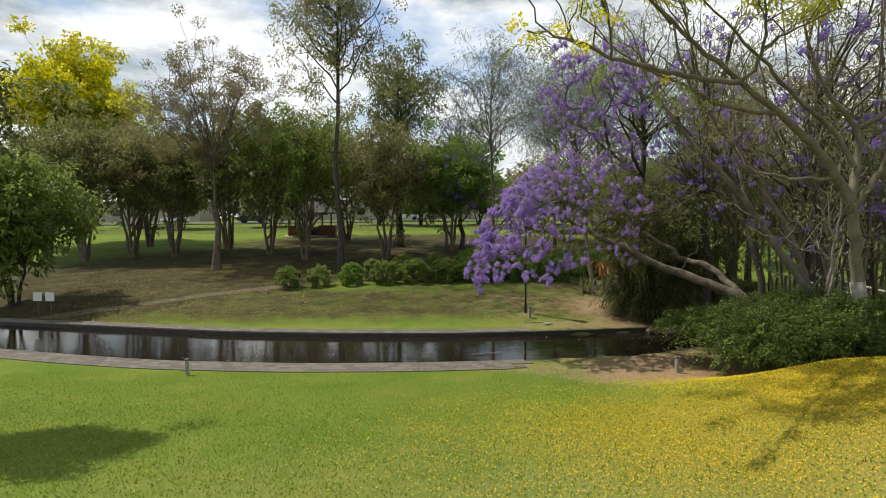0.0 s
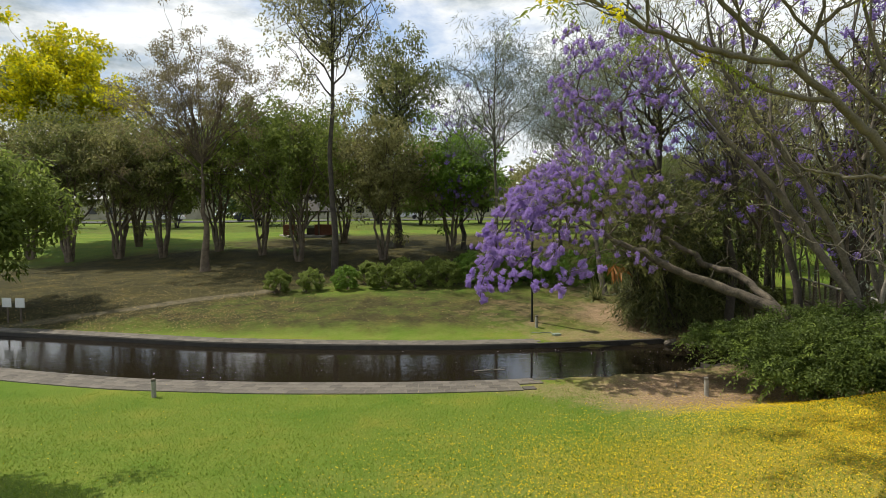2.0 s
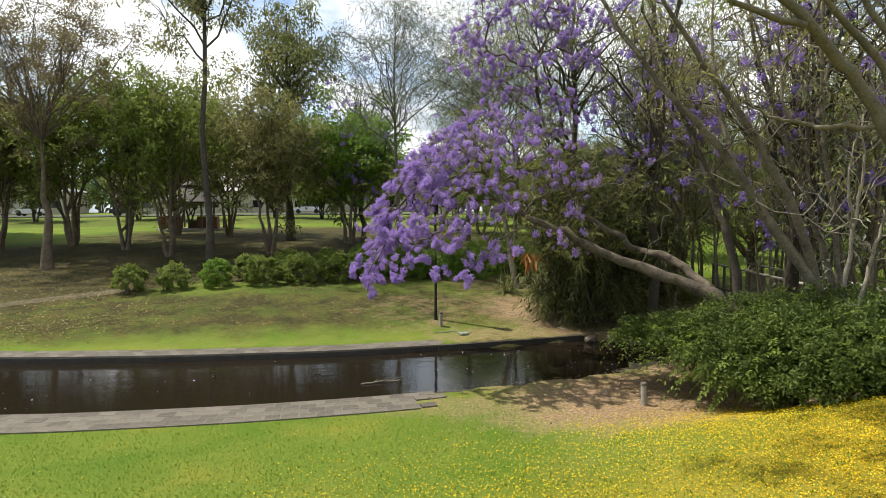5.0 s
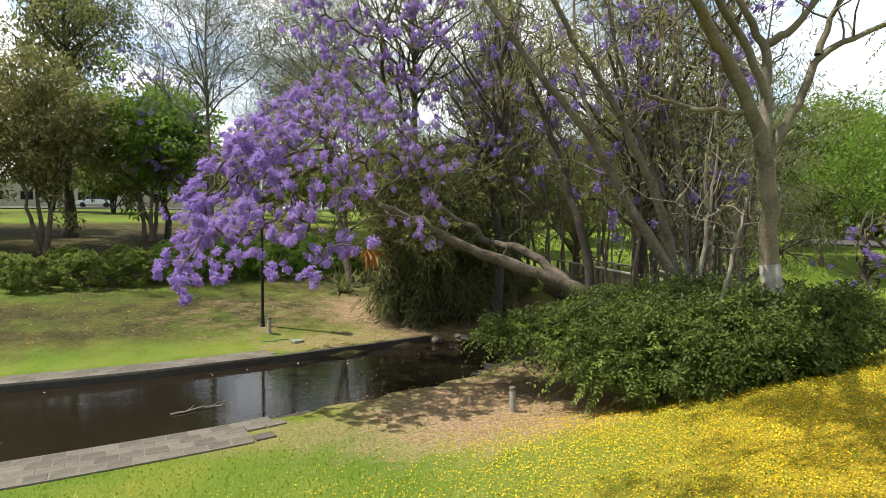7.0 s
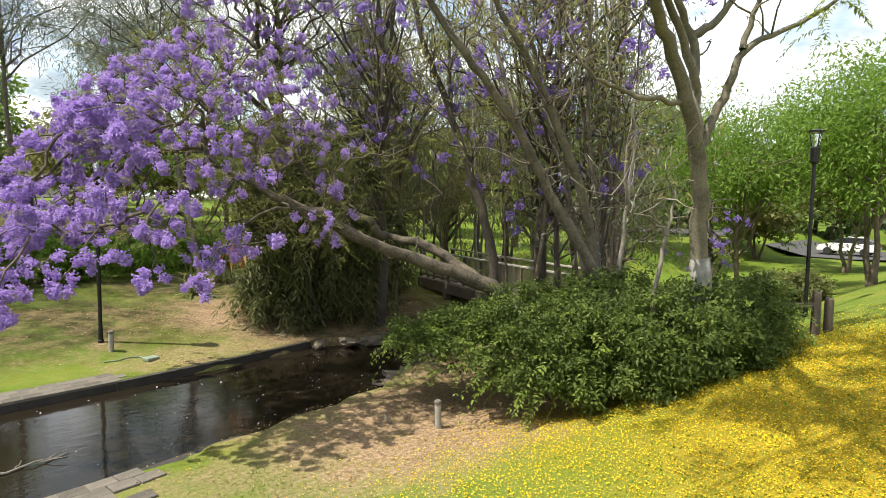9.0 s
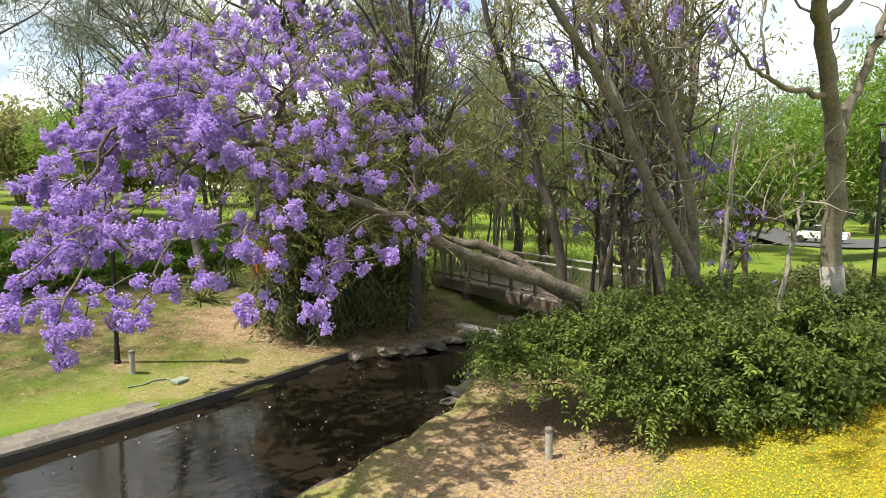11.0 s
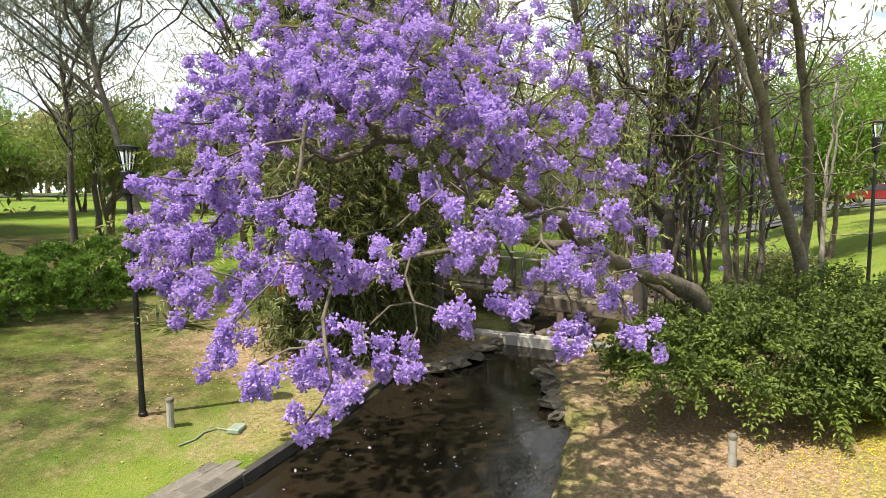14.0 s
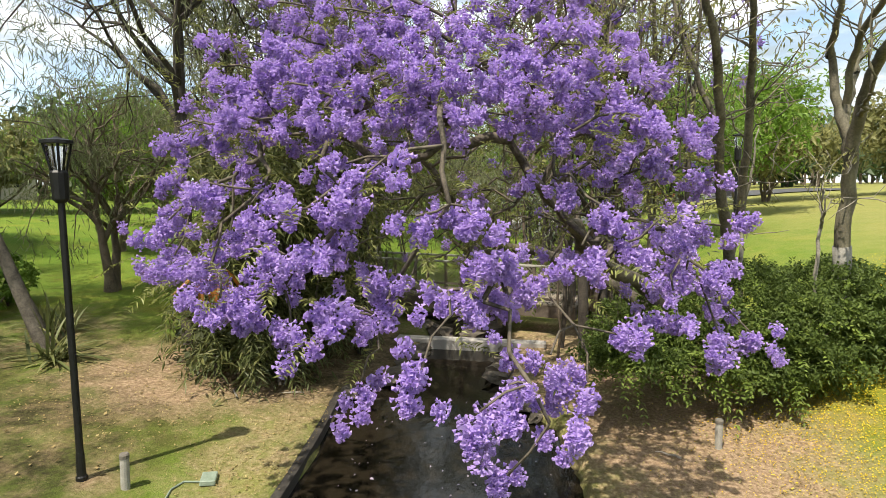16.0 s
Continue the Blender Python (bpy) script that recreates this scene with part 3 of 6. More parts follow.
GLASS = bpy.data.materials.new("lantern_glass")
GLASS.use_nodes = True
g_b = GLASS.node_tree.nodes["Principled BSDF"]
g_b.inputs["Transmission Weight"].default_value, g_b.inputs["Roughness"].default_value, g_b.inputs["Base Color"].default_value = 1.0, 0.08, (0.85, 0.87, 0.85, 1)
street_lamp(3.8, 26.9, 4.7, "black park lamp post with a lantern head on the bank")
street_lamp(17.0, 14.8, 4.7, "black park lamp post with a lantern head beside shrubs")


def bollard(x, y):
    z = float(land(x, y))
    ob = thing("bollard", (x, y, z), "short round weathered grey timber bollard in the grass", "bollard", "pond bollards", float(rng.uniform(0, 360)))
    part("post", lathe([(0.062, -0.1), (0.06, 0.42), (0.055, 0.445)], 12), POST_TIMBER, ob)
    part("cap", lathe([(0.066, 0.445), (0.066, 0.495), (0.05, 0.515)], 12), CONCRETE, ob, "pale cap")
    ob.rotation_euler = (radians(rng.normal(0, 1.5)), radians(rng.normal(0, 1.5)), 0)
    return ob


for bx, by in ((-7.9, 17.8), (7.15, 17.7), (3.9, 26.3)):
    bollard(bx, by)

# ---- trees ----
LEAF_SHEOAK = leafy("leaf_sheoak", [(0.1, 0.112, 0.055), (0.2, 0.218, 0.108), (0.33, 0.345, 0.18)])


def make_tree(name, label, base, height, spread, bark, leaf, clumps, per, clump_r, leaf_l, leaf_w, trunk_r=0.2, crown0=0.35, stems=1, limbs=14, lean=(0, 0), round_=(1, 1, 1),
              droop=0.3, shell=0.5, lift=0.12, twigs=2, category="tree", group="", flower=None, sides=7, sink=0.15, trunk_top=0.8, flat=0.0):
    """A tree: crooked stems, limbs out to a crown of leaf clumps."""
    bx, by = base
    bz = float(land(bx, by))
    ob = thing(name, (bx, by, bz), label, category, group)
    cz0, cz1 = height * crown0, height
    cc = np.array([lean[0], lean[1], (cz0 + cz1) / 2])
    half = np.array([spread * round_[0], spread * round_[1], (cz1 - cz0) / 2])
    wood, ends, stem_lines = [], [], []
    for s in range(stems):
        a = 2 * math.pi * s / max(stems, 1) + rng.uniform(0, 1)
        out = spread * (0.28 if stems > 1 else 0.0)
        top = np.array([lean[0] + out * math.cos(a), lean[1] + out * math.sin(a), cz0 + (cz1 - cz0) * (trunk_top if stems == 1 else rng.uniform(0.3, 0.6))])
        foot = np.array([0.12 * math.cos(a) * (stems > 1), 0.12 * math.sin(a) * (stems > 1), -sink])
        line = bent(foot, top, 0, 0.0045 * height, 10)
        r = trunk_r * (1.0 if stems == 1 else 0.62)
        wood.append(tube(line, r * (1 - 0.86 * np.linspace(0, 1, 10)) * np.r_[1.35, 1.08, np.ones(8)], sides + 1))
        stem_lines.append(line)
    for k in range(limbs):
        line = stem_lines[k % stems]
        g = rng.normal(0, 1, 3)
        g /= np.linalg.norm(g)
        g[2] = abs(g[2]) * 0.9 - 0.25 if flat == 0 else abs(g[2])
        target = cc + g * half * rng.uniform(0.6, 1.1)
        axis_xy = np.array([np.interp(target[2], line[:, 2], line[:, k2]) for k2 in range(2)])
        away = np.linalg.norm(target[:2] - axis_xy)
        zs = np.clip(target[2] - away * rng.uniform(0.5, 1.1), cz0 * (0.45 if stems > 1 else 0.8), line[-1, 2] * 0.97)
        f = float(np.clip((zs - line[0, 2]) / (line[-1, 2] - line[0, 2]), 0.15, 0.97))
        start = np.array([np.interp(f, np.linspace(0, 1, 10), line[:, i]) for i in range(3)])
        limb = bent(start, target, lift * np.linalg.norm(target - start), 0.03 * spread, 7)
        r0 = trunk_r * (1 - 0.75 * f) * 0.5
        wood.append(tube(limb, np.linspace(r0, 0.012, 7), sides))
        ends.append(target)
        for _ in range(twigs):
            q = limb[rng.integers(2, 6)]
            t2 = q + rng.normal(0, 1, 3) * half * 0.3 + np.array([0, 0, half[2] * 0.08])
            tw = bent(q, t2, 0.1, 0.02 * spread, 5)
            wood.append(tube(tw, np.linspace(r0 * 0.4, 0.008, 5), 5))
            ends.append(t2)
    piece("trunk", *joined(wood), bark, ob, smooth=True)
    ends = np.array(ends)
    need = clumps - len(ends)
    if need > 0:
        g = rng.normal(0, 1, (need, 3))
        g /= np.linalg.norm(g, axis=1)[:, None]
        rad = shell + (1 - shell) * rng.random((need, 1))
        extra = cc + g * half * rad
        extra = extra * (1 - 0.25) + ends[rng.integers(0, len(ends), need)] * 0.25
        ends = np.concatenate([ends, extra])
    else:
        ends = ends[:clumps]
    piece("crown", *leaf_cloud(ends, per, clump_r, leaf_l, leaf_w, droop), leaf, ob)
    if flower:
        mat, count, per_f, r_f, size_f, low = flower
        ordered = ends[np.argsort(-(ends[:, 2] + rng.normal(0, height * 0.08, len(ends))))][:count] if low == "top" else ends[rng.permutation(len(ends))[:count]]
        piece("blossom", *leaf_cloud(ordered, per_f, r_f, size_f, size_f * 0.8, 0.2), mat, ob)
    return ob


# the far bank, from the gate end to the creek
make_tree("tree", "low spreading leafy green tree beside the pond", (-22.3, 30.2), 9.0, 3.7, BARK_DARK, LEAF_MID, 170, 100, 0.8, 0.31, 0.145, 0.16, 0.1, 3, 22, droop=0.5)
make_tree("tree", "sparse brownish umbrella-crowned tree on the leaf-strewn slope", (-15.9, 41), 15.4, 5.2, BARK_BROWN, LEAF_BROWN, 250, 80, 0.5, 0.17, 0.07, 0.3, 0.4, 1, 46, round_=(1, 1, 1), droop=0.1, shell=0.8, trunk_top=0.12, flat=1, twigs=4)
make_tree("tree", "tall slender gum with a thin open crown", (-6.9, 39.2), 27.0, 4.8, BARK_DARK, LEAF_OLIVE, 400, 40, 0.6, 0.22, 0.1, 0.2, 0.24, 1, 46, droop=0.4, shell=0.2, twigs=3, lift=0.0)
make_tree("tree", "dark rough-leaved tree behind the slender gum", (-3.6, 49), 18.5, 3.8, BARK_DARK, LEAF_DARK, 165, 66, 0.75, 0.28, 0.11, 0.3, 0.3, 1, 24, droop=0.7)
for tx, ty, th, tr, mat_ in ((-32.5, 48, 12.5, 4.8, LEAF_OLIVE), (-28.5, 46.5, 12.6, 4.6, LEAF_DARK), (-24.9, 47, 12.4, 4.6, LEAF_OLIVE), (-21.3, 46.5, 11.6, 4.4, LEAF_DARK), (-17.6, 48, 12.0, 4.2, LEAF_MID), (-26.5, 53, 12.5, 4.8, LEAF_DARK)):
    make_tree("myrtle_tree", "multi-stemmed myrtle tree with a broad olive-green crown", (tx, ty), th, tr, BARK_BROWN, mat_, 270, 44, 0.62, 0.27, 0.12, 0.22, 0.2, 6, 30, twigs=3, shell=0.25, group="myrtle trees")
make_tree("tree", "tree in bright yellow blossom behind the myrtles", (-35.2, 57), 19.5, 6.6, BARK_BROWN, LEAF_LIME, 280, 72, 1.0, 0.36, 0.2, 0.3, 0.4, 1, 34, flower=(FLOWER_YELLOW, 240, 90, 1.1, 0.28, "top"))
for tx, ty, th, tr, mat_ in ((-13.6, 46, 12.5, 4.4, LEAF_MID), (-10.2, 43.5, 12.5, 4.6, LEAF_MID), (-8.6, 53, 12.5, 4.8, LEAF_OLIVE), (-4.2, 43, 11.0, 4.0, LEAF_OLIVE), (-13.0, 55, 12, 4.8, LEAF_OLIVE)):
    make_tree("tree", "bushy green park tree with several low stems", (tx, ty), th, tr, BARK_BROWN, mat_, 270, 44, 0.62, 0.27, 0.12, 0.2, 0.16, 4, 30, twigs=3, shell=0.25, group="bushy park trees")
make_tree("tree", "round light green tree with a short forked trunk", (0.6, 46), 10.0, 4.3, BARK_BROWN, LEAF_LIGHT, 290, 66, 0.7, 0.26, 0.13, 0.22, 0.2, 3, 28, twigs=3, shell=0.3)
make_tree("tree", "tall pale feathery tree with a thin grey crown", (8.3, 31.8), 14.5, 4.0, BARK_GREY, LEAF_GREY, 170, 70, 0.8, 0.34, 0.024, 0.15, 0.4, 1, 40, lean=(-1.0, 3.6), droop=0.5, shell=0.3, twigs=3, trunk_top=0.7)
make_tree("tree", "tall pale feathery tree with a thin grey crown", (3.2, 38.0), 16.5, 4.0, BARK_GREY, LEAF_GREY, 130, 66, 0.8, 0.34, 0.026, 0.13, 0.35, 1, 34, droop=0.5, shell=0.3, twigs=3)
for tx, ty, th in ((-52, 78, 9), (-43, 84, 10), (-35, 79, 9), (-25, 82, 9), (-18, 78, 8), (-9, 83, 9), (-3, 79, 8), (5, 82, 9), (13, 76, 9)):
    make_tree("tree", "low dark green tree along the street side of the park", (tx, ty), th * 0.85, 4.0, BARK_DARK, LEAF_DARK, 120, 48, 1.0, 0.52, 0.26, 0.18, 0.16, 3, 14, group="street-side trees")
# the small tree whose shade falls on the near lawn
make_tree("tree", "leafy dark green tree in a mulch ring on the lawn", (-9.9, 10.9), 8.6, 1.75, BARK_BROWN, LEAF_DARK, 130, 120, 0.5, 0.16, 0.075, 0.1, 0.38, 1, 20)
# thin tall trees beyond the creek
for tx, ty, th, tr in ((10.8, 41.0, 13.5, 3.2), (14.8, 46.0, 13.0, 3.4), (9.0, 47.0, 12.0, 3.0)):
    make_tree("she_oak", "tall thin grey-green she-oak on the far lawn", (tx, ty), th, tr, BARK_DARK, LEAF_SHEOAK, 60, 42, 0.75, 0.26, 0.045, 0.15, 0.25, 1, 24, droop=0.9, shell=0.25, twigs=3, group="she-oaks")
for tx, ty, th, tr in ((13.5, 30.0, 13, 3.0), (17.5, 33.5, 13, 3.2), (20.5, 28.0, 12, 3.0), (24.5, 24.5, 11, 2.8)):
    make_tree("she_oak", "tall thin grey-green she-oak beyond the creek", (tx, ty), th, tr, BARK_DARK, LEAF_SHEOAK, 80, 46, 0.75, 0.26, 0.045, 0.16, 0.25, 1, 24, droop=0.9, shell=0.25, twigs=3, group="she-oaks")
make_tree("she_oak", "dark-trunked she-oak standing behind the leaning jacaranda", (9.9, 29.2), 16.0, 4.0, BARK_DARK, LEAF_SHEOAK, 120, 52, 0.75, 0.34, 0.022, 0.22, 0.26, 1, 34, droop=0.9, shell=0.25, twigs=3, group="she-oaks")
for tx, ty, th, tr in ((12.8, 26.6, 14.0, 3.0), (15.2, 30.5, 8.5, 3.0), (21.5, 23.5, 6.5, 2.8), (13.6, 34.5, 8.0, 3.0), (19.5, 31.0, 8.0, 3.2), (23.5, 28.5, 7.5, 3.0)):
    make_tree("she_oak", "drooping olive she-oak thicket tree beyond the creek", (tx, ty), th, tr, BARK_BROWN, LEAF_SHEOAK, 110, 55, 0.75, 0.32, 0.026, 0.28, 0.13, 2, 26, droop=0.9, shell=0.2, twigs=3, group="she-oaks")
# the purple jacaranda that leans over the pond
PAN = [panicle(58, 0.27, 0.062, 0.0225, 4) for _ in range(6)]
PAN_SMALL = [panicle(26, 0.34, 0.11, 0.05, 3) for _ in range(4)]


def smoothed(points, fine=3, rounds=2):
    """A finer, rounded line through points."""
    p = np.array(points, float)
    t = np.linspace(0, len(p) - 1, (len(p) - 1) * fine + 1)
    q = np.stack([np.interp(t, np.arange(len(p)), p[:, i]) for i in range(3)], 1)
    for _ in range(rounds):
        q[1:-1] = (q[:-2] + 2 * q[1:-1] + q[2:]) / 4
    return q


def grown(roots, targets, wob, stretch=0.3):
    """Branch lines that reach every target, each from the nearest wood grown before: (points, share of twigs) pairs."""
    pos, parent, far = [np.array(p) for p in roots], list(range(-1, len(roots) - 1)), [0.0] * len(roots)
    lines = []
    for tgt in targets:
        p = np.array(pos)
        k = int(np.argmin(np.linalg.norm(p - tgt, axis=1) + stretch * np.array(far)))
        gap = float(np.linalg.norm(p[k] - tgt))
        n = max(3, int(gap / 0.3) + 2)
        line = bent(p[k], tgt, 0.09 * gap, wob * min(1.0, gap), n)
        ids = [k]
        for q in line[1:]:
            parent.append(ids[-1])
            far.append(far[ids[-1]] + gap / (n - 1))
            pos.append(q)
            ids.append(len(pos) - 1)
        lines.append(ids)
    load = np.zeros(len(pos))
    for ids in lines:
        k = ids[-1]
        while k >= 0:
            load[k] += 1
            k = parent[k]
    return [(np.array([pos[i] for i in ids]), load[ids[1:2] + ids[1:]]) for ids in lines]


def leaning_jacaranda():
    ob = thing("jacaranda_tree", (10.0, 18.2, float(land(10.0, 18.2))), "leaning jacaranda in full purple bloom over the pond", "jacaranda tree")
    o = np.array(ob.matrix_world.translation)
    trunk = smoothed([(10.1, 18.0, 0.5), (9.9, 18.2, 1.5), (9.3, 18.5, 2.3), (8.6, 18.9, 2.6), (7.85, 19.5, 2.92), (7.0, 19.85, 3.28), (6.2, 20.1, 3.75), (5.6, 20.35, 4.0), (5.0, 20.6, 4.3), (4.3, 21.0, 4.9)])
    second = smoothed([(9.9, 18.4, 1.7), (9.6, 19.4, 2.5), (9.5, 20.6, 2.95), (8.9, 21.5, 3.15), (8.35, 22.0, 3.65), (7.6, 22.3, 4.15), (7.1, 22.8, 5.0), (6.9, 23.4, 6.2), (6.7, 23.9, 7.6)])
    for line in (trunk, second):
        line[2:] += rng.normal(0, 0.035, (len(line) - 2, 3))
    wood = [tube(trunk - o, rng.uniform(0.88, 1.14, len(trunk)) * np.interp(np.linspace(0, 1, len(trunk)), [0, 0.3, 0.7, 1], [0.19, 0.145, 0.1, 0.045]), 10), tube(second - o, rng.uniform(0.88, 1.14, len(second)) * np.interp(np.linspace(0, 1, len(second)), [0, 0.4, 1], [0.145, 0.1, 0.035]), 9)]
    # the crown: an open dome of twig tips, dense over the water and thin towards the trunk
    centre, half = np.array([4.8, 22.0, 3.3]), np.array([3.4, 3.45, 3.95])
    tips = []
    tries = 0
    while len(tips) < 300 and tries < 12000:
        tries += 1
        g = rng.normal(0, 1, 3)
        g /= np.linalg.norm(g)
        p = centre + g * half * rng.uniform(0.72, 1.03)
        if p[2] < 3.3 or p[2] > 4.0 + 1.15 * (p[0] - 1.1) + rng.normal(0, 0.15) or (p[2] < 5.0 and p[0] > 1.9 and p[1] < 25.0 and rng.random() < 0.93):
            continue
        if p[0] < 3.2 and 19.8 < p[1] < 22.6 and 3.5 < p[2] < 5.0 and rng.random() < 0.65:
            continue
        dense = 1.0 - 0.93 * float(smooth(2.6, 5.0, p[0])) * (1.0 if p[1] > 20.8 else 0.9)
        room = 0.3 + 0.2 * float(smooth(2.4, 4.6, p[0]))
        if rng.random() < dense and all(np.linalg.norm(p - q) > room for q in tips):
            tips.append(p)
    mains = [centre + np.array([math.cos(a), math.sin(a), 0]) * half * 0.5 + np.array([0, 0, rng.uniform(1.0, 2.6)]) for a in np.linspace(0.6, 6.2, 9)]
    # the open upper tier over the creek
    upper = []
    while len(upper) < 120:
        g = rng.normal(0, 1, 3)
        g /= np.linalg.norm(g)
        p = np.array([6.1, 23.8, 9.5]) + g * np.array([2.7, 2.0, 3.1]) * rng.uniform(0.5, 1.05)
        if p[2] > 6.3 and p[0] > 4.0 and all(np.linalg.norm(p - q) > 0.32 for q in upper):
            upper.append(p)
    # bare sprays of thin olive leaf towards the trunk
    green_tips = []
    while len(green_tips) < 120:
        p = np.array([6.4, 21.6, 4.6]) + rng.uniform(-1, 1, 3) * np.array([2.6, 2.4, 1.5])
        if p[2] > 3.0 + 0.25 * max(0.0, 22 - p[1]):
            green_tips.append(p)
    tips = sorted(tips, key=lambda p: float(np.linalg.norm(p - trunk[-8])))
    low = [(1.2, 20.5, 2.7), (1.6, 20.95, 2.65), (0.9, 21.0, 2.85), (1.9, 20.2, 2.8), (1.25, 20.8, 2.95), (1.0, 21.4, 3.1), (1.75, 20.5, 3.05), (1.35, 22.0, 2.75), (1.5, 22.6, 3.2), (1.6, 23.3, 3.45), (2.1, 19.95, 3.15), (2.6, 19.4, 3.35), (3.3, 18.5, 2.9), (3.5, 18.7, 3.2), (3.1, 19.2, 3.6), (3.5, 20.5, 3.6), (4.0, 19.3, 3.25), (2.8, 22.6, 3.6), (2.8, 18.95, 3.0), (4.3, 18.5, 3.4), (3.3, 18.85, 4.0), (4.4, 18.9, 4.4), (3.8, 19.0, 5.0), (2.4, 19.6, 4.1), (1.2, 20.8, 2.28)]
    low = [np.array(p) for p in low]
    limbs = grown(list(trunk[12:]) + list(second[10:]), mains + tips + low + green_tips + upper, 0.07)
    spots, leaf_p, leaf_d = [], [], []
    for line, load in limbs:
        wood.append(tube(line - o, 0.0065 * np.sqrt(load) + 0.004, 6 if load[0] > 3 else 4))
    for p in tips:
        for _ in range(rng.integers(3, 6) if p[0] < 3.2 else rng.integers(1, 4)):
            spots.append(p + rng.uniform(-1, 1, 3) * np.array([0.2, 0.2, 0.1]))
        for _ in range(3 if p[0] > 3.0 else 1):
            leaf_p.append(p + rng.normal(0, 0.25, 3) - np.array([0, 0, 0.15]))
            leaf_d.append(p - centre + rng.normal(0, 1.6, 3))
    for p in upper:
        for _ in range(rng.integers(3, 5)):
            spots.append(p + rng.uniform(-1, 1, 3) * np.array([0.24, 0.24, 0.16]))
    for p in low:
        for _ in range(6 if p[2] > 2.5 else 4):
            spots.append(p + rng.uniform(-1, 1, 3) * np.array([0.22, 0.22, 0.14]))
    for p in green_tips + upper:
        for _ in range(4):
            leaf_p.append(p + rng.normal(0, 0.28, 3))
            leaf_d.append(rng.normal(0, 1, 3) * np.array([1, 1, 0.35]))
        if p[2] < 6 and rng.random() < 0.22:
            spots.append(p + np.array([0, 0, 0.05]))
    fine = [p + rng.normal(0, 1, 3) * np.array([0.2, 0.2, 0.14]) for p in tips if p[0] < 3.6 or rng.random() < 0.3]
    fine += [p + rng.normal(0, 1, 3) * np.array([0.3, 0.3, 0.2]) for p in upper]
    piece("trunk", *joined(wood), BARK_TAN, ob, smooth=True)
    piece("foliage", *sprays(np.array(leaf_p) - o, leaf_d, 0.42, 11, 0.075, 0.02, 0.35), LEAF_LIME_FERN, ob, "sparse feathery green leaves")
    spots = np.array(spots)
    near = np.argsort(np.linalg.norm(spots - np.array([0.5, 20.0, 3.5]), axis=1))
    meshes = [mesh_of("flower_panicle", v, f, FLOWER_PURPLE) for v, f in PAN]
    for i in near[:290]:
        fl = new("flower_panicle", meshes[int(rng.integers(0, 6))])
        fl.parent = ob
        fl.matrix_local = pose(*(spots[i] - o), rng.normal(0, 32), rng.normal(0, 32), rng.uniform(0, 360)) @ Matrix.Scale(float(rng.uniform(0.55, 0.92)), 4)
    rest = [placed(PAN[int(rng.integers(0, 6))], spots[i] - o, rng.uniform(0, 6.3), rng.uniform(0.55, 0.92), 0.5) for i in near[290:]]
    rest += [placed(PAN[int(rng.integers(0, 6))], p - o, rng.uniform(0, 6.3), rng.uniform(0.45, 0.75), 0.6) for p in fine]
    tagged(piece("blossom", *joined(rest), FLOWER_PURPLE, ob, "dense purple blossom"), kind="stuff")
    return ob


BARK_TAN = surface("bark_tan", (0.032, 0.026, 0.018), (0.14, 0.115, 0.083), 3.2, 0.9, 0.8, 22, spread=(0.38, 0.6))
LEAF_LIME_FERN = leafy("leaf_fern", [(0.1, 0.11, 0.035), (0.19, 0.2, 0.055), (0.3, 0.32, 0.08)])
leaning_jacaranda()


def upright_jacaranda(base, height, spread, crown0, limbs, spray, label, lean=(0, 0)):
    bz = float(land(*base))
    ob = thing("jacaranda_tree", (*base, bz), label, "jacaranda tree")
    top = np.array([lean[0], lean[1], height * 0.9])
    line = bent((0, 0, -0.2), top, 0, 0.12, 10)
    wood = [tube(line, 0.2 * (1 - 0.85 * np.linspace(0, 1, 10)), 8)]
    spots, green = [], []
    for k in range(limbs):
        a = rng.uniform(0, 2 * math.pi)
        zf = rng.uniform(crown0, 1.0)
        r = spread * rng.uniform(0.4, 1.0) * math.sqrt(max(0.1, 1 - ((zf - 0.62) / 0.5) ** 2))
        end = np.array([lean[0] * zf + r * math.cos(a), lean[1] * zf + r * math.sin(a), height * zf])
        f = max(0.2, zf * 0.75)
        start = np.array([np.interp(f, np.linspace(0, 1, 10), line[:, i]) for i in range(3)])
        limb = bent(start, end, 0.1 * r, 0.12, 7)
        wood.append(tube(limb, np.linspace(0.06, 0.012, 7), 6))
        for _ in range(spray):
            q = limb[rng.integers(2, 7)]
            t2 = q + rng.normal(0, 1, 3) * np.array([0.7, 0.7, 0.5])
            wood.append(tube(bent(q, t2, 0.1, 0.04, 4), np.linspace(0.02, 0.006, 4), 4))
            for _ in range(2):
                spots.append(t2 + rng.normal(0, 0.25, 3))
            green.append(q)
    piece("trunk", *joined(wood), BARK_DARK, ob, smooth=True)
    piece("foliage", *leaf_cloud(green, 20, 0.5, 0.16, 0.04, 0.3), LEAF_LIME_FERN, ob)
    tagged(piece("blossom", *joined([placed(PAN_SMALL[int(rng.integers(0, 4))], s, rng.uniform(0, 6.3), rng.uniform(0.5, 0.9), 0.5) for s in spots]), FLOWER_SHADED, ob, "purple blossom"), kind="stuff")
    return ob


upright_jacaranda((12.0, 19.2), 12.5, 3.2, 0.4, 24, 4, "tall thin jacaranda with scattered purple bloom beside the creek")
upright_jacaranda((11.4, 25.3), 13.5, 3.4, 0.5, 24, 3, "tall thin jacaranda with scattered purple bloom behind the ferns")
upright_jacaranda((24.5, 20.5), 4.6, 1.3, 0.4, 6, 2, "small jacaranda in purple bloom on the eastern lawn")
upright_jacaranda((1.5, 47), 11.5, 4.0, 0.4, 34, 6, "distant jacaranda in purple bloom on the far lawn")

# ---- the big shrub on the near bank ----


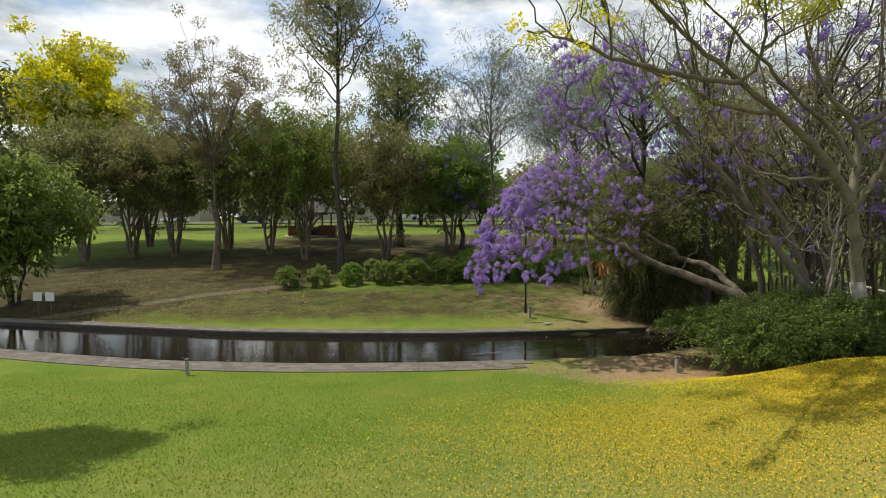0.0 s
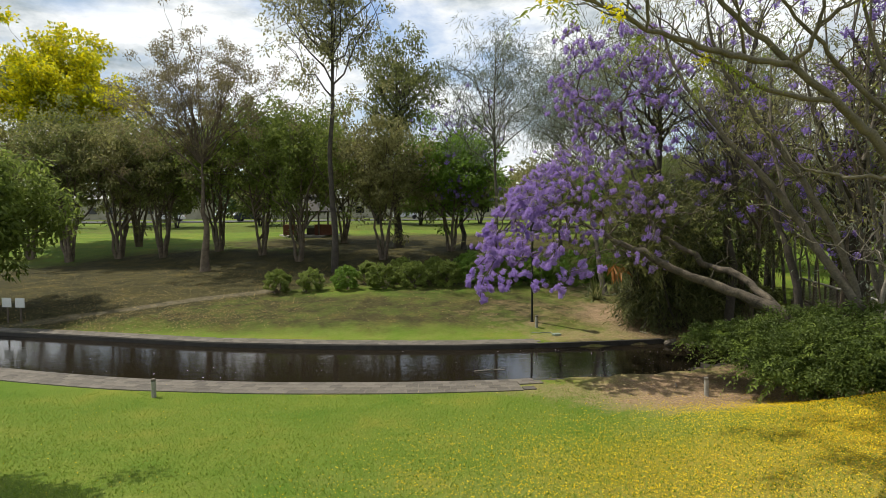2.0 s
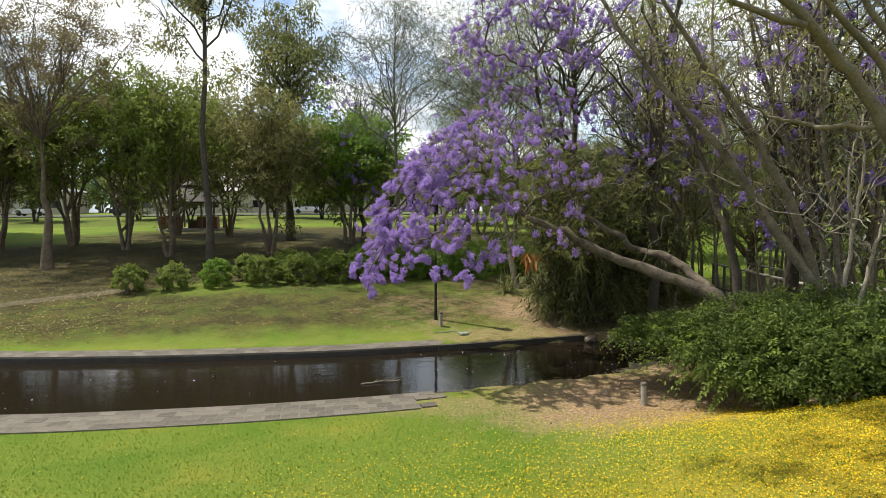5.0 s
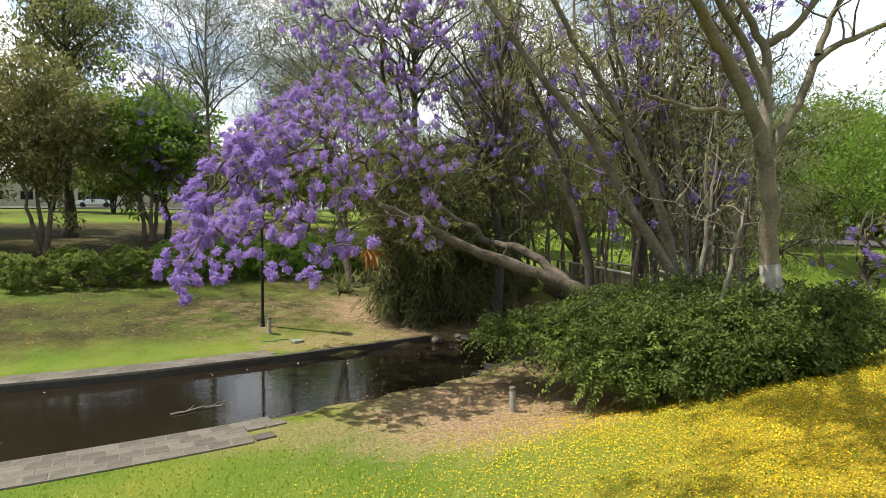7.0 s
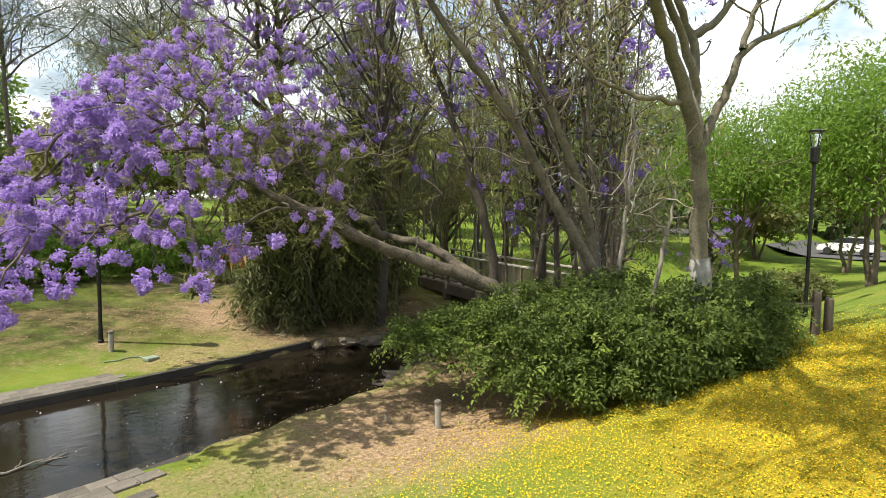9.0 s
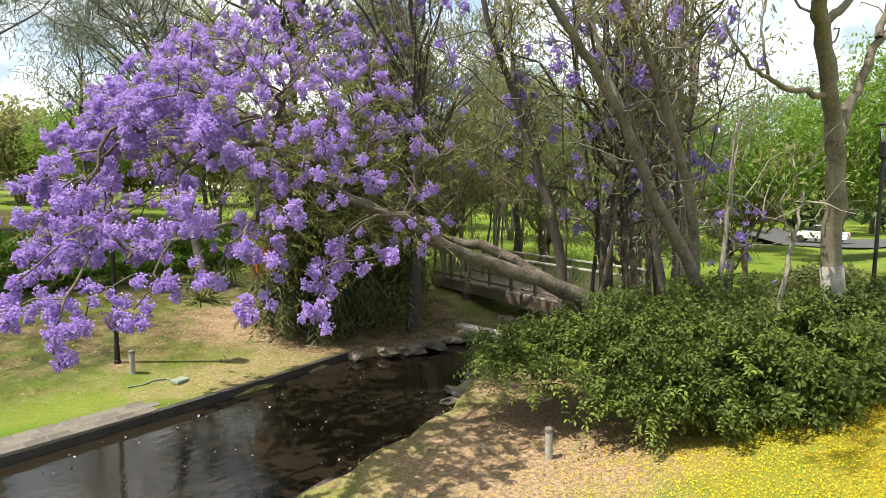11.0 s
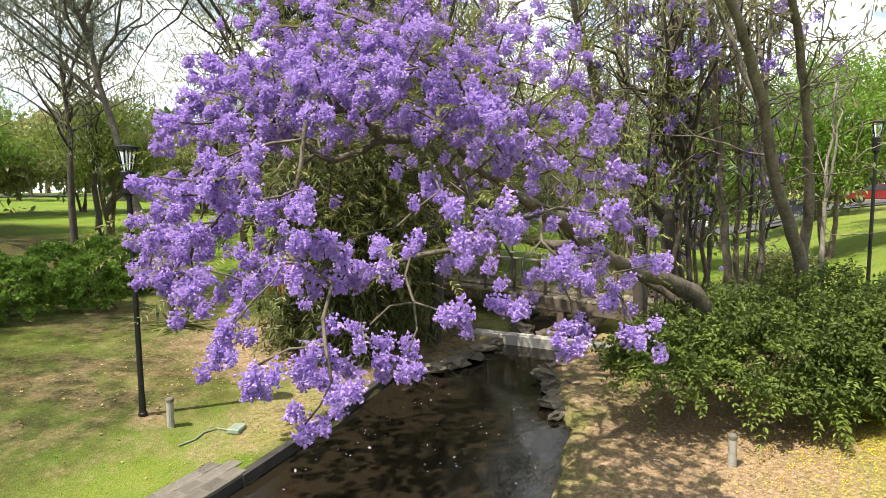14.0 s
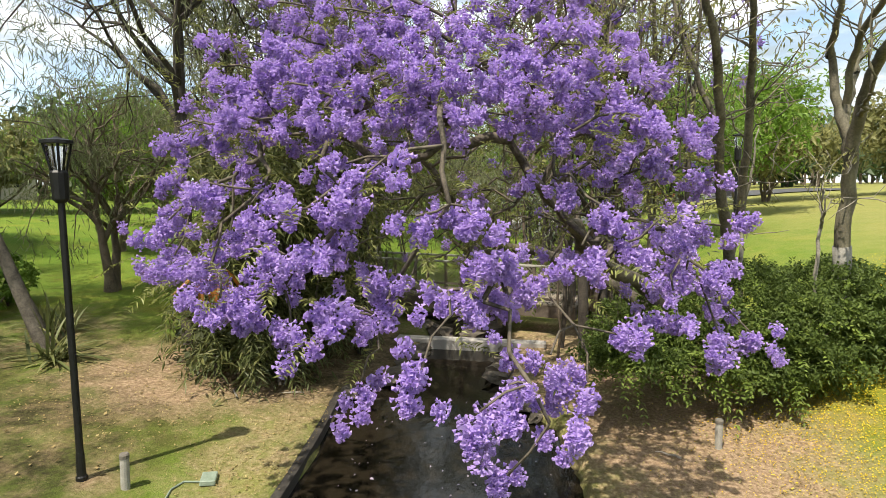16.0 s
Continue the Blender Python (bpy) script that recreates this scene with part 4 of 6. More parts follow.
def shrub(name, label, base, blobs, leaf, per, clump_r, leaf_l, leaf_w, category="shrub", density=26, stems=9, group="", ragged=0, shoots=0):
    """A dense shrub from overlapping leaf-clad mounds (x, y, z, rx, ry, rz)."""
    bz = float(land(*base))
    ob = thing(name, (*base, bz), label, category, group)
    o = np.array([base[0], base[1], bz])
    pts, wood = [], []
    blobs = list(blobs)
    for x, y, z, rx, ry, rz in list(blobs):
        for _ in range(ragged):
            g = rng.normal(0, 1, 3)
            g /= np.linalg.norm(g)
            g[2] = abs(g[2]) * 0.9 - 0.2
            r = rng.uniform(0.22, 0.5)
            blobs.append((x + g[0] * rx * 1.05, y + g[1] * ry * 1.05, z + g[2] * rz * 1.08, r * 1.3, r * 1.3, r * 0.7))
    for x, y, z, rx, ry, rz in blobs:
        n = int(density * (rx * ry + ry * rz + rx * rz))
        g = rng.normal(0, 1, (n, 3))
        g /= np.linalg.norm(g, axis=1)[:, None]
        g[:, 2] = np.where(g[:, 2] < (-0.5 if shoots else -0.85), -g[:, 2], g[:, 2])
        p = np.array([x, y, z]) + g * np.array([rx, ry, rz]) * rng.uniform(0.72, 1.08, (n, 1)) - o
        p = p[p[:, 2] > 0.12]
        pts.append(p)
        for _ in range(stems if rx > 0.75 or not shoots else 0):
            e = 0.8 * p[rng.integers(0, len(p))]
            wood.append(tube(bent((rng.normal(0, 0.25) + (x - o[0]) * 0.6, rng.normal(0, 0.25) + (y - o[1]) * 0.6, -0.1 - 0.0), e, 0.1, 0.05, 6), np.linspace(0.035, 0.008, 6), 5))
    pts = np.concatenate(pts)
    piece("woody_stem", *joined(wood), BARK_BROWN, ob)
    piece("foliage", *leaf_cloud(pts, per, clump_r, leaf_l, leaf_w, 0.25), leaf, ob)
    if shoots:
        sp, sd = [], []
        for x, y, z, rx, ry, rz in blobs[:13]:
            g = rng.normal(0, 1, (shoots, 3))
            g /= np.linalg.norm(g, axis=1)[:, None]
            g[:, 2] = np.abs(g[:, 2]) - 0.35
            sp.append(np.array([x, y, z]) + g * np.array([rx, ry, rz]) * 0.98 - o)
            sd.append(g + np.array([0, 0, 0.45]) + rng.normal(0, 0.35, (shoots, 3)))
        piece("shoot", *sprays(np.concatenate(sp), np.concatenate(sd), 0.6, 9, 0.1, 0.05, 0.65), LEAF_SHOOT, ob, "fresh light green arching shoots")
    return ob


LEAF_SHOOT = leafy("leaf_shoot", [(0.08, 0.125, 0.024), (0.165, 0.23, 0.042), (0.32, 0.38, 0.085)], 0.55, 0.45, 0.22, 1.5, 0.6)
LEAF_SHRUB = leafy("leaf_shrub", [(0.025, 0.042, 0.012), (0.085, 0.122, 0.026), (0.22, 0.28, 0.06)], 0.55, 0.4, 0.22, 2.0, 0.7)
shrub("shrub", "large spreading dark green shrub above the petal-strewn lawn", (9.4, 16.2),
      [(8.8, 18.5, 1.0, 1.1, 1.0, 0.75), (8.95, 17.0, 1.15, 1.0, 1.2, 0.9), (9.15, 15.6, 1.5, 0.95, 1.0, 0.95), (9.9, 14.6, 1.75, 1.05, 0.85, 0.95), (10.8, 14.3, 1.9, 1.1, 0.8, 0.85), (11.7, 14.4, 1.95, 0.9, 0.8, 0.7), (10.3, 16.4, 1.7, 1.6, 1.6, 1.05), (9.7, 17.9, 1.5, 1.3, 1.2, 0.9), (8.0, 19.0, 1.25, 0.6, 0.5, 0.25), (8.6, 16.6, 0.8, 0.4, 0.7, 0.35), (8.8, 15.7, 1.1, 0.4, 0.5, 0.35), (9.6, 14.5, 1.3, 0.6, 0.45, 0.35), (10.7, 14.0, 1.6, 0.6, 0.4, 0.35)],
      LEAF_SHRUB, 50, 0.2, 0.088, 0.046, density=8, stems=3, ragged=28, shoots=62)

# clipped hedge balls on the far bank
for hx, hy, hr, mat_ in ((-8.7, 32.6, 0.86, LEAF_MID), (-7.0, 32.9, 0.84, LEAF_MID), (-5.2, 33.0, 0.92, LEAF_LIGHT), (-3.3, 33.3, 1.0, LEAF_MID), (-1.6, 33.6, 1.05, LEAF_MID), (0.1, 33.9, 1.05, LEAF_MID), (1.8, 34.2, 1.0, LEAF_MID),
                         (3.6, 34.3, 1.0, LEAF_MID), (5.4, 34.2, 1.0, LEAF_MID), (7.2, 34.0, 0.95, LEAF_MID), (-4.2, 35.0, 0.9, LEAF_MID), (-2.4, 35.2, 1.05, LEAF_MID), (-0.4, 35.8, 1.0, LEAF_MID), (1.6, 36.2, 1.0, LEAF_LIGHT), (3.6, 36.4, 1.0, LEAF_LIGHT), (5.6, 36.5, 1.0, LEAF_LIGHT), (7.6, 36.5, 1.0, LEAF_LIGHT), (9.4, 35.3, 0.95, LEAF_MID), (10.8, 35.9, 0.95, LEAF_MID), (9.4, 37.2, 1.0, LEAF_MID)):
    hz = float(land(hx, hy))
    hr, mat_ = (hr * 1.22, LEAF_LIGHT) if hx > 1 else (hr, mat_)
    shrub("hedge_ball", "clipped round green hedge bush on the bank", (hx, hy), [(hx, hy, hz + hr * 0.62, hr * 0.8, hr * 0.8, hr * 0.7)], mat_, 38, 0.09, 0.1, 0.062, "hedge", 74, 4, "hedge balls")

# low bushes under the creekside trees
for ux, uy, ur in ((14.6, 17.2, 0.9), (16.6, 18.6, 1.0), (18.8, 17.4, 1.0), (19.6, 20.2, 0.9), (13.6, 28.4, 1.0), (21.5, 16.4, 1.1)):
    uz = float(land(ux, uy))
    shrub("bush", "low dark green bush under the creekside trees", (ux, uy), [(ux, uy, uz + 0.5 * ur, ur, ur, ur * 0.6), (ux + 0.8 * ur, uy + 0.3, uz + 0.4 * ur, ur * 0.8, ur * 0.8, ur * 0.5)], LEAF_DARK, 38, 0.25, 0.17, 0.075, "bush", 22, 4, "creekside bushes", 6)
# ---- the golden-flowering tree over the near lawn ----


def golden_tree():
    base = (10.55, 14.6)
    bz = float(land(*base))
    ob = thing("golden_tree", (*base, bz), "olive-barked tree with spreading limbs and yellow blossom, limewashed base", "tree")
    o = np.array([*base, bz])
    z0 = bz
    limbs = []
    limbs.append(([(10.5, 14.6, z0 - 0.2), (10.42, 14.6, 3.06), (10.33, 14.6, 3.75), (10.18, 14.65, 5.1), (9.9, 14.7, 5.7), (9.4, 14.75, 6.4), (8.9, 14.75, 6.9), (8.26, 14.6, 7.35), (7.35, 14.5, 8.0), (6.55, 14.4, 8.6), (5.5, 14.3, 9.4), (4.6, 14.0, 10.2)], 0.165, 0.035))
    limbs.append(([(10.2, 14.66, 4.9), (10.3, 14.75, 5.6), (10.52, 14.9, 6.33), (10.59, 15.0, 7.04), (10.06, 15.1, 7.5), (9.5, 15.2, 8.6), (9.2, 15.2, 9.8)], 0.115, 0.03))
    limbs.append(([(10.59, 15.0, 7.0), (11.0, 14.8, 7.26), (11.33, 14.6, 7.75), (11.9, 14.3, 8.8)], 0.085, 0.03))
    limbs.append(([(10.2, 14.65, 4.9), (10.5, 14.63, 5.35), (10.73, 14.6, 5.57), (10.92, 14.4, 6.28), (10.96, 14.3, 6.73), (11.45, 14.1, 6.97), (11.95, 13.8, 7.2), (12.5, 13.3, 7.7)], 0.1, 0.03))
    limbs.append(([(10.96, 14.3, 6.7), (11.2, 14.2, 7.5), (11.5, 14.0, 8.4)], 0.06, 0.02))
    limbs.append(([(9.9, 14.7, 5.7), (9.2, 14.9, 5.72), (8.82, 15.1, 5.73), (8.5, 15.2, 5.86), (8.2, 15.3, 5.9), (7.95, 15.4, 6.05), (7.75, 15.6, 6.6)], 0.05, 0.014))
    limbs.append(([(8.5, 15.2, 5.86), (8.3, 15.25, 6.3), (8.35, 15.3, 6.9)], 0.025, 0.01))
    limbs.append(([(7.3, 14.5, 8.05), (6.08, 13.8, 7.97), (4.96, 13.0, 7.9), (4.16, 12.4, 7.97), (3.31, 11.7, 7.9), (2.81, 11.2, 8.0), (2.03, 10.5, 7.98), (1.41, 9.8, 7.86)], 0.07, 0.014))
    limbs.append(([(3.31, 11.7, 7.9), (3.2, 11.3, 8.4), (2.9, 10.9, 9.0)], 0.03, 0.012))
    limbs.append(([(8.2, 14.6, 7.3), (7.4, 14.4, 7.32), (6.47, 14.2, 7.55), (5.66, 14.0, 7.9), (4.57, 13.7, 8.2), (3.4, 13.3, 8.9)], 0.06, 0.014))
    limbs.append(([(7.3, 14.5, 8.04), (7.53, 14.2, 8.3), (7.52, 13.8, 9.1), (7.35, 13.6, 9.9)], 0.055, 0.02))
    limbs.append(([(7.5, 14.0, 8.7), (8.1, 13.7, 9.1), (8.9, 13.3, 9.4)], 0.035, 0.012))
    limbs.append(([(10.3, 14.75, 6.0), (9.9, 14.9, 6.86), (9.4, 14.9, 7.33), (8.65, 14.8, 7.9), (7.95, 14.6, 8.5), (7.36, 14.4, 8.9), (6.8, 14.2, 9.3), (5.9, 13.8, 10.0)], 0.075, 0.02))
    limbs.append(([(6.0, 13.8, 7.97), (5.4, 12.9, 8.6), (4.9, 12.2, 9.3)], 0.035, 0.012))
    limbs.append(([(5.5, 14.3, 9.4), (4.0, 13.2, 10.2), (2.6, 12.2, 10.6)], 0.045, 0.015))
    wood, ends, foot = [], [], None
    for pts, r0, r1 in limbs:
        p = np.array(pts)
        t = np.linspace(0, len(p) - 1, len(p) * 3)
        q = np.stack([np.interp(t, np.arange(len(p)), p[:, i]) for i in range(3)], 1)
        for _ in range(3):
            q[1:-1] = (q[:-2] + 2 * q[1:-1] + q[2:]) / 4
        q[1:-1] += rng.normal(0, 0.02, (len(q) - 2, 3))
        if foot is None:
            foot = q[q[:, 2] < 3.4]
        wood.append(tube(q - o, np.linspace(r0, r1, len(q)), 10))
        for _ in range(7):
            a = q[rng.integers(len(q) // 3, len(q))]
            if a[2] < 6.5:
                continue
            e = a + rng.normal(0, 1, 3) * np.array([0.6, 0.6, 0.25]) + np.array([0, 0, 0.75])
            wood.append(tube(bent(a, e, 0.1, 0.05, 6) - o, np.linspace(0.02, 0.007, 6), 5))
            if a[2] > 6.5:
                ends.append(e)
        ends.append(q[-1])
    piece("trunk", *joined(wood), BARK_OLIVE, ob, smooth=True)
    piece("limewash_band", *tube(foot - o, np.full(len(foot), 0.172), 12), LIMEWASH, ob, "limewashed grey-white foot of the trunk", True)
    ends = np.array(ends)
    hang = np.array([(4.9, 12.9, 7.75), (3.4, 11.8, 7.8), (6.4, 13.8, 7.65), (5.0, 13.6, 7.5), (12.4, 13.3, 7.5), (12.2, 13.6, 7.2), (12.6, 13.1, 7.9), (1.5, 9.9, 7.8)])
    # unseen upper crown: clumps placed above view to cast dapples on the petals
    roof = np.stack([rng.uniform(0.2, 11.0, 84), rng.uniform(11.6, 16.2, 84), rng.uniform(0.2, 1.4, 84)], 1)
    roof[:, 2] += 4.9 + 0.43 * roof[:, 1]
    for p in roof[::2]:
        wood2 = bent(ends[int(np.argmin(np.linalg.norm(ends - p, axis=1)))], p, 0.2, 0.06, 6)
        piece("twig", *tube(wood2 - o, np.linspace(0.045, 0.012, 6), 5), BARK_OLIVE, ob)
    piece("crown", *leaf_cloud(np.concatenate([roof, ends[ends[:, 2] > 9.4]]) - o, 110, 0.42, 0.14, 0.05, 0.5), LEAF_LIME, ob, "feathery yellow-green leaves")
    frond_p = np.repeat(hang, 4, axis=0) + rng.normal(0, 0.12, (4 * len(hang), 3))
    piece("frond", *sprays(frond_p - o, rng.normal(0, 1, frond_p.shape) * np.array([1, 1, 0.3]), 0.6, 15, 0.11, 0.028, 0.8), LEAF_FERNY, ob, "hanging feathery lime fronds")
    gold = np.concatenate([ends[np.argsort(-ends[:, 2])[:24]], np.array([(1.5, 9.9, 7.75), (1.2, 9.7, 7.95), (2.1, 10.5, 8.1), (2.5, 10.7, 7.85), (2.9, 11.0, 8.5), (5.2, 13.9, 8.0), (3.3, 11.2, 8.5), (3.0, 10.9, 8.9)])])
    piece("blossom", *leaf_cloud(gold - o, 70, 0.2, 0.06, 0.05, 0.3), FLOWER_YELLOW, ob, "clusters of bright yellow blossom")
    return ob


golden_tree()

# ---- saplings and slanting trunks behind the shrub ----


def sapling(base, top, r, bark, leaf, clumps, per, label, bare=0.45, reach=1.6, forks=6, leaf_l=0.16, leaf_w=0.05):
    bz = float(land(*base))
    ob = thing("sapling", (*base, bz), label, "tree", "creek thicket")
    line = bent((0, 0, -0.2), np.array(top) - np.array([*base, bz]), 0, 0.05, 11)
    wood, ends = [tube(line, r * (1 - 0.8 * np.linspace(0, 1, 11)), 7)], []
    for _ in range(forks):
        k = rng.integers(int(11 * bare), 11)
        a = line[k]
        e = a + rng.normal(0, 1, 3) * reach * np.array([0.7, 0.7, 0.5]) + np.array([0, 0, reach * 0.7])
        b = bent(a, e, 0.1, 0.06, 6)
        wood.append(tube(b, np.linspace(r * 0.4, 0.01, 6), 5))
        ends.append(e)
        for _ in range(2):
            q = b[rng.integers(2, 6)]
            e2 = q + rng.normal(0, 0.5, 3) * reach * 0.6
            wood.append(tube(bent(q, e2, 0.05, 0.04, 4), np.linspace(r * 0.15, 0.006, 4), 4))
            ends.append(e2)
    piece("trunk", *joined(wood), bark, ob, smooth=True)
    ends = np.array(ends)
    pts = ends[rng.integers(0, len(ends), clumps)] + rng.normal(0, 0.4, (clumps, 3))
    piece("crown", *leaf_cloud(pts, per, 0.5, leaf_l, leaf_w, 0.5), leaf, ob)
    return ob




def creek_tree(label, lines, bark, leaf, twigs, leafy_from, group="creek thicket"):
    """A slanting tree with several stems given as (points, radius, end radius), thin side twigs and loose leaf."""
    x, y, _ = lines[0][0][0]
    bz = float(land(x, y))
    ob = thing("creek_tree", (x, y, bz), label, "tree", group)
    o = np.array([x, y, bz])
    wood, ends = [], []
    for pts, r0, r1 in lines:
        q = smoothed(pts, 4, 3)
        q[1:-1] += rng.normal(0, 0.02, (len(q) - 2, 3))
        wood.append(tube(q - o, np.linspace(r0, r1, len(q)), 9))
        for _ in range(twigs):
            a = q[rng.integers(len(q) // 3, len(q))]
            e = a + rng.normal(0, 1, 3) * np.array([0.8, 0.8, 0.35]) + np.array([0, 0, 0.7])
            b = bent(a, e, 0.12, 0.06, 6)
            wood.append(tube(b - o, np.linspace(r1 * 0.6, 0.007, 6), 5))
            for _ in range(2):
                c_ = b[rng.integers(2, 6)]
                e2 = c_ + rng.normal(0, 0.4, 3) + np.array([0, 0, 0.2])
                wood.append(tube(bent(c_, e2, 0.05, 0.03, 4) - o, np.linspace(0.012, 0.005, 4), 4))
                if e2[2] > leafy_from:
                    ends.append(e2)
    piece("trunk", *joined(wood), bark, ob, smooth=True)
    piece("crown", *leaf_cloud(np.array(ends) - o, 14, 0.45, 0.16, 0.04, 0.6), leaf, ob)
    return ob


SLANT = "slanting grey trunk of a creekside tree behind the shrub"
creek_tree("twin-stemmed grey tree leaning towards the pond behind the shrub", [
    ([(10.9, 16.6, 1.2), (10.55, 16.7, 2.6), (9.9, 17.0, 3.6), (9.4, 17.3, 4.5), (8.75, 17.5, 5.6), (7.95, 17.75, 6.5), (7.3, 18.2, 7.5), (6.6, 18.7, 8.8), (6.2, 19.0, 10.2)], 0.135, 0.035),
    ([(10.45, 16.75, 2.8), (10.0, 16.7, 4.0), (9.35, 16.8, 5.3), (8.7, 17.0, 6.4), (7.9, 17.3, 7.6), (7.1, 17.5, 9.0), (6.8, 17.6, 10.6)], 0.1, 0.03),
    ([(9.0, 17.4, 5.2), (8.9, 17.9, 6.4), (9.0, 18.4, 7.8), (9.2, 18.6, 9.4)], 0.06, 0.02)], BARK_GREY, LEAF_OLIVE, 18, 6.6)
creek_tree("dark leaning tree at the creek mouth", [
    ([(10.9, 19.7, 0.3), (10.8, 19.8, 2.7), (10.45, 20.1, 4.4), (10.2, 20.3, 5.3), (9.85, 20.6, 6.5), (9.4, 20.8, 7.5), (9.0, 21.0, 9.2), (8.8, 21.0, 10.8)], 0.13, 0.04),
    ([(9.9, 20.5, 6.3), (10.3, 20.9, 7.4), (10.4, 21.2, 9.0)], 0.06, 0.02)], BARK_DARK, LEAF_OLIVE, 18, 5.2)
creek_tree(SLANT, [([(12.4, 18.0, 0.9), (12.0, 18.1, 3.0), (11.3, 18.3, 5.0), (10.4, 18.4, 7.2), (9.9, 18.6, 9.6)], 0.1, 0.03), ([(11.5, 18.25, 4.4), (11.6, 18.5, 6.4), (11.4, 18.6, 8.8)], 0.06, 0.02)], BARK_GREY, LEAF_OLIVE, 9, 5.5)
creek_tree(SLANT, [([(13.8, 19.4, 0.9), (13.5, 19.4, 3.0), (13.0, 19.5, 5.5), (12.6, 19.4, 8.0), (12.4, 19.2, 10.5)], 0.1, 0.03), ([(13.2, 19.5, 4.4), (13.5, 19.8, 6.4), (13.9, 19.9, 8.8)], 0.06, 0.02)], BARK_BROWN, LEAF_OLIVE, 9, 5.0)
for bx_, by_, tx_, ty_, top_, m_ in ((11.6, 17.4, 10.9, 17.2, 12.5, BARK_GREY), (12.9, 17.9, 12.9, 17.4, 13.0, BARK_BROWN), (14.2, 18.6, 13.4, 18.2, 12.0, BARK_GREY), (15.4, 19.8, 15.0, 19.0, 13.0, BARK_DARK), (13.0, 20.0, 11.6, 20.4, 12.0, BARK_GREY)):
    mx_, my_ = (bx_ + tx_) / 2 + rng.normal(0, 0.2), (by_ + ty_) / 2 + rng.normal(0, 0.2)
    creek_tree("tall thin leaning stem in the creekside thicket", [([(bx_, by_, 0.9), (bx_ + 0.05, by_, 3.0), (mx_, my_, 6.5), (tx_, ty_, top_)], 0.08, 0.02), ([(mx_, my_, 6.3), (mx_ + 0.6, my_ + 0.3, 8.2), (mx_ + 0.7, my_ + 0.4, 10.5)], 0.045, 0.015), ([(bx_ + 0.04, by_, 4.0), (bx_ - 0.5, by_ + 0.2, 5.8), (bx_ - 0.9, by_ + 0.3, 8.0)], 0.04, 0.012)], m_, LEAF_OLIVE, 10, 5.0)
creek_tree("thin pale forked sapling beside the shrub", [([(10.85, 16.4, 1.2), (10.84, 16.4, 2.8), (10.95, 16.4, 3.9), (11.1, 16.35, 4.75), (11.0, 16.3, 6.2)], 0.06, 0.015), ([(10.98, 16.38, 4.0), (10.7, 16.3, 4.6), (10.72, 16.2, 5.6)], 0.04, 0.012)], BARK_PALE, LEAF_OLIVE, 3, 5.5)
creek_tree("bare pale leaning sapling under the golden tree", [([(9.9, 15.3, 1.4), (10.05, 15.2, 2.9), (10.25, 15.1, 3.6), (10.3, 15.05, 4.3)], 0.05, 0.02), ([(10.2, 15.1, 3.5), (9.9, 15.2, 3.75), (9.7, 15.2, 4.2)], 0.03, 0.01)], BARK_PALE, LEAF_OLIVE, 3, 4.0)
for k in range(46):
    x, y = rng.uniform(11, 21), rng.uniform(16.5, 20.6) if k % 2 else rng.uniform(26.5, 33)
    if k % 2 == 0:
        x = rng.uniform(10.5, 22)
    if k % 2:
        y = max(y, 11.6 + 0.543 * (x - 0.7))
    h = rng.uniform(7.0, 12.0)
    sapling((x, y), (x + rng.normal(-0.4, 0.7), y + rng.normal(0, 0.7), h), rng.uniform(0.035, 0.085), (BARK_GREY, BARK_BROWN, BARK_PALE, BARK_DARK)[k % 4],
            (LEAF_OLIVE, LEAF_MID, LEAF_OLIVE, LEAF_GREY)[k % 4], 24, 16 if k % 2 else 44, "slim sapling in the creekside thicket", 0.3, 1.4, 9, 0.17, 0.045)

# eastern trees beyond the creek path
for tx, ty, th, tr, mat_ in ((25, 15, 8.5, 3.6, LEAF_LIGHT), (29, 21, 9.5, 4.0, LEAF_LIGHT), (33, 10, 9.0, 4.0, LEAF_LIGHT), (36, 29, 11, 4.6, LEAF_MID), (28, 34, 11, 4.6, LEAF_MID), (43, 20, 10, 4.4, LEAF_MID), (22, 41, 8, 4.2, LEAF_LIGHT), (16, 47, 7.5, 4.0, LEAF_MID), (41, 37, 10, 4.8, LEAF_LIGHT), (31, 45, 9, 4.6, LEAF_MID), (11, 52, 7.5, 4.0, LEAF_LIGHT)):
    make_tree("tree", "leafy green park tree on the eastern lawn", (tx, ty), th, tr, BARK_BROWN, mat_, 190, 100 if tx < 30 else 56, 0.95, 0.2 if tx < 30 else 0.32, 0.07 if tx < 30 else 0.14, 0.2, 0.26, 2, 18, group="eastern park trees")

# a belt of lower trees on the far side of the eastern lawn
for tx, ty, th in ((10, 66, 8), (17, 62, 7), (24, 63, 8.5), (31, 58, 7.5), (38, 54, 8.5), (46, 48, 8), (49, 38, 8.5), (48, 27, 8), (47, 14, 8.5), (44, 5, 8), (40, -3, 8.5)):
    make_tree("tree", "low bushy grey-green tree at the lawn's far edge", (tx, ty), th, 4.6, BARK_BROWN, LEAF_OLIVE, 130, 48, 1.1, 0.5, 0.23, 0.18, 0.1, 3, 14, group="lawn-edge trees")

# ---- fern clump, flax, ground plants by the creek ----


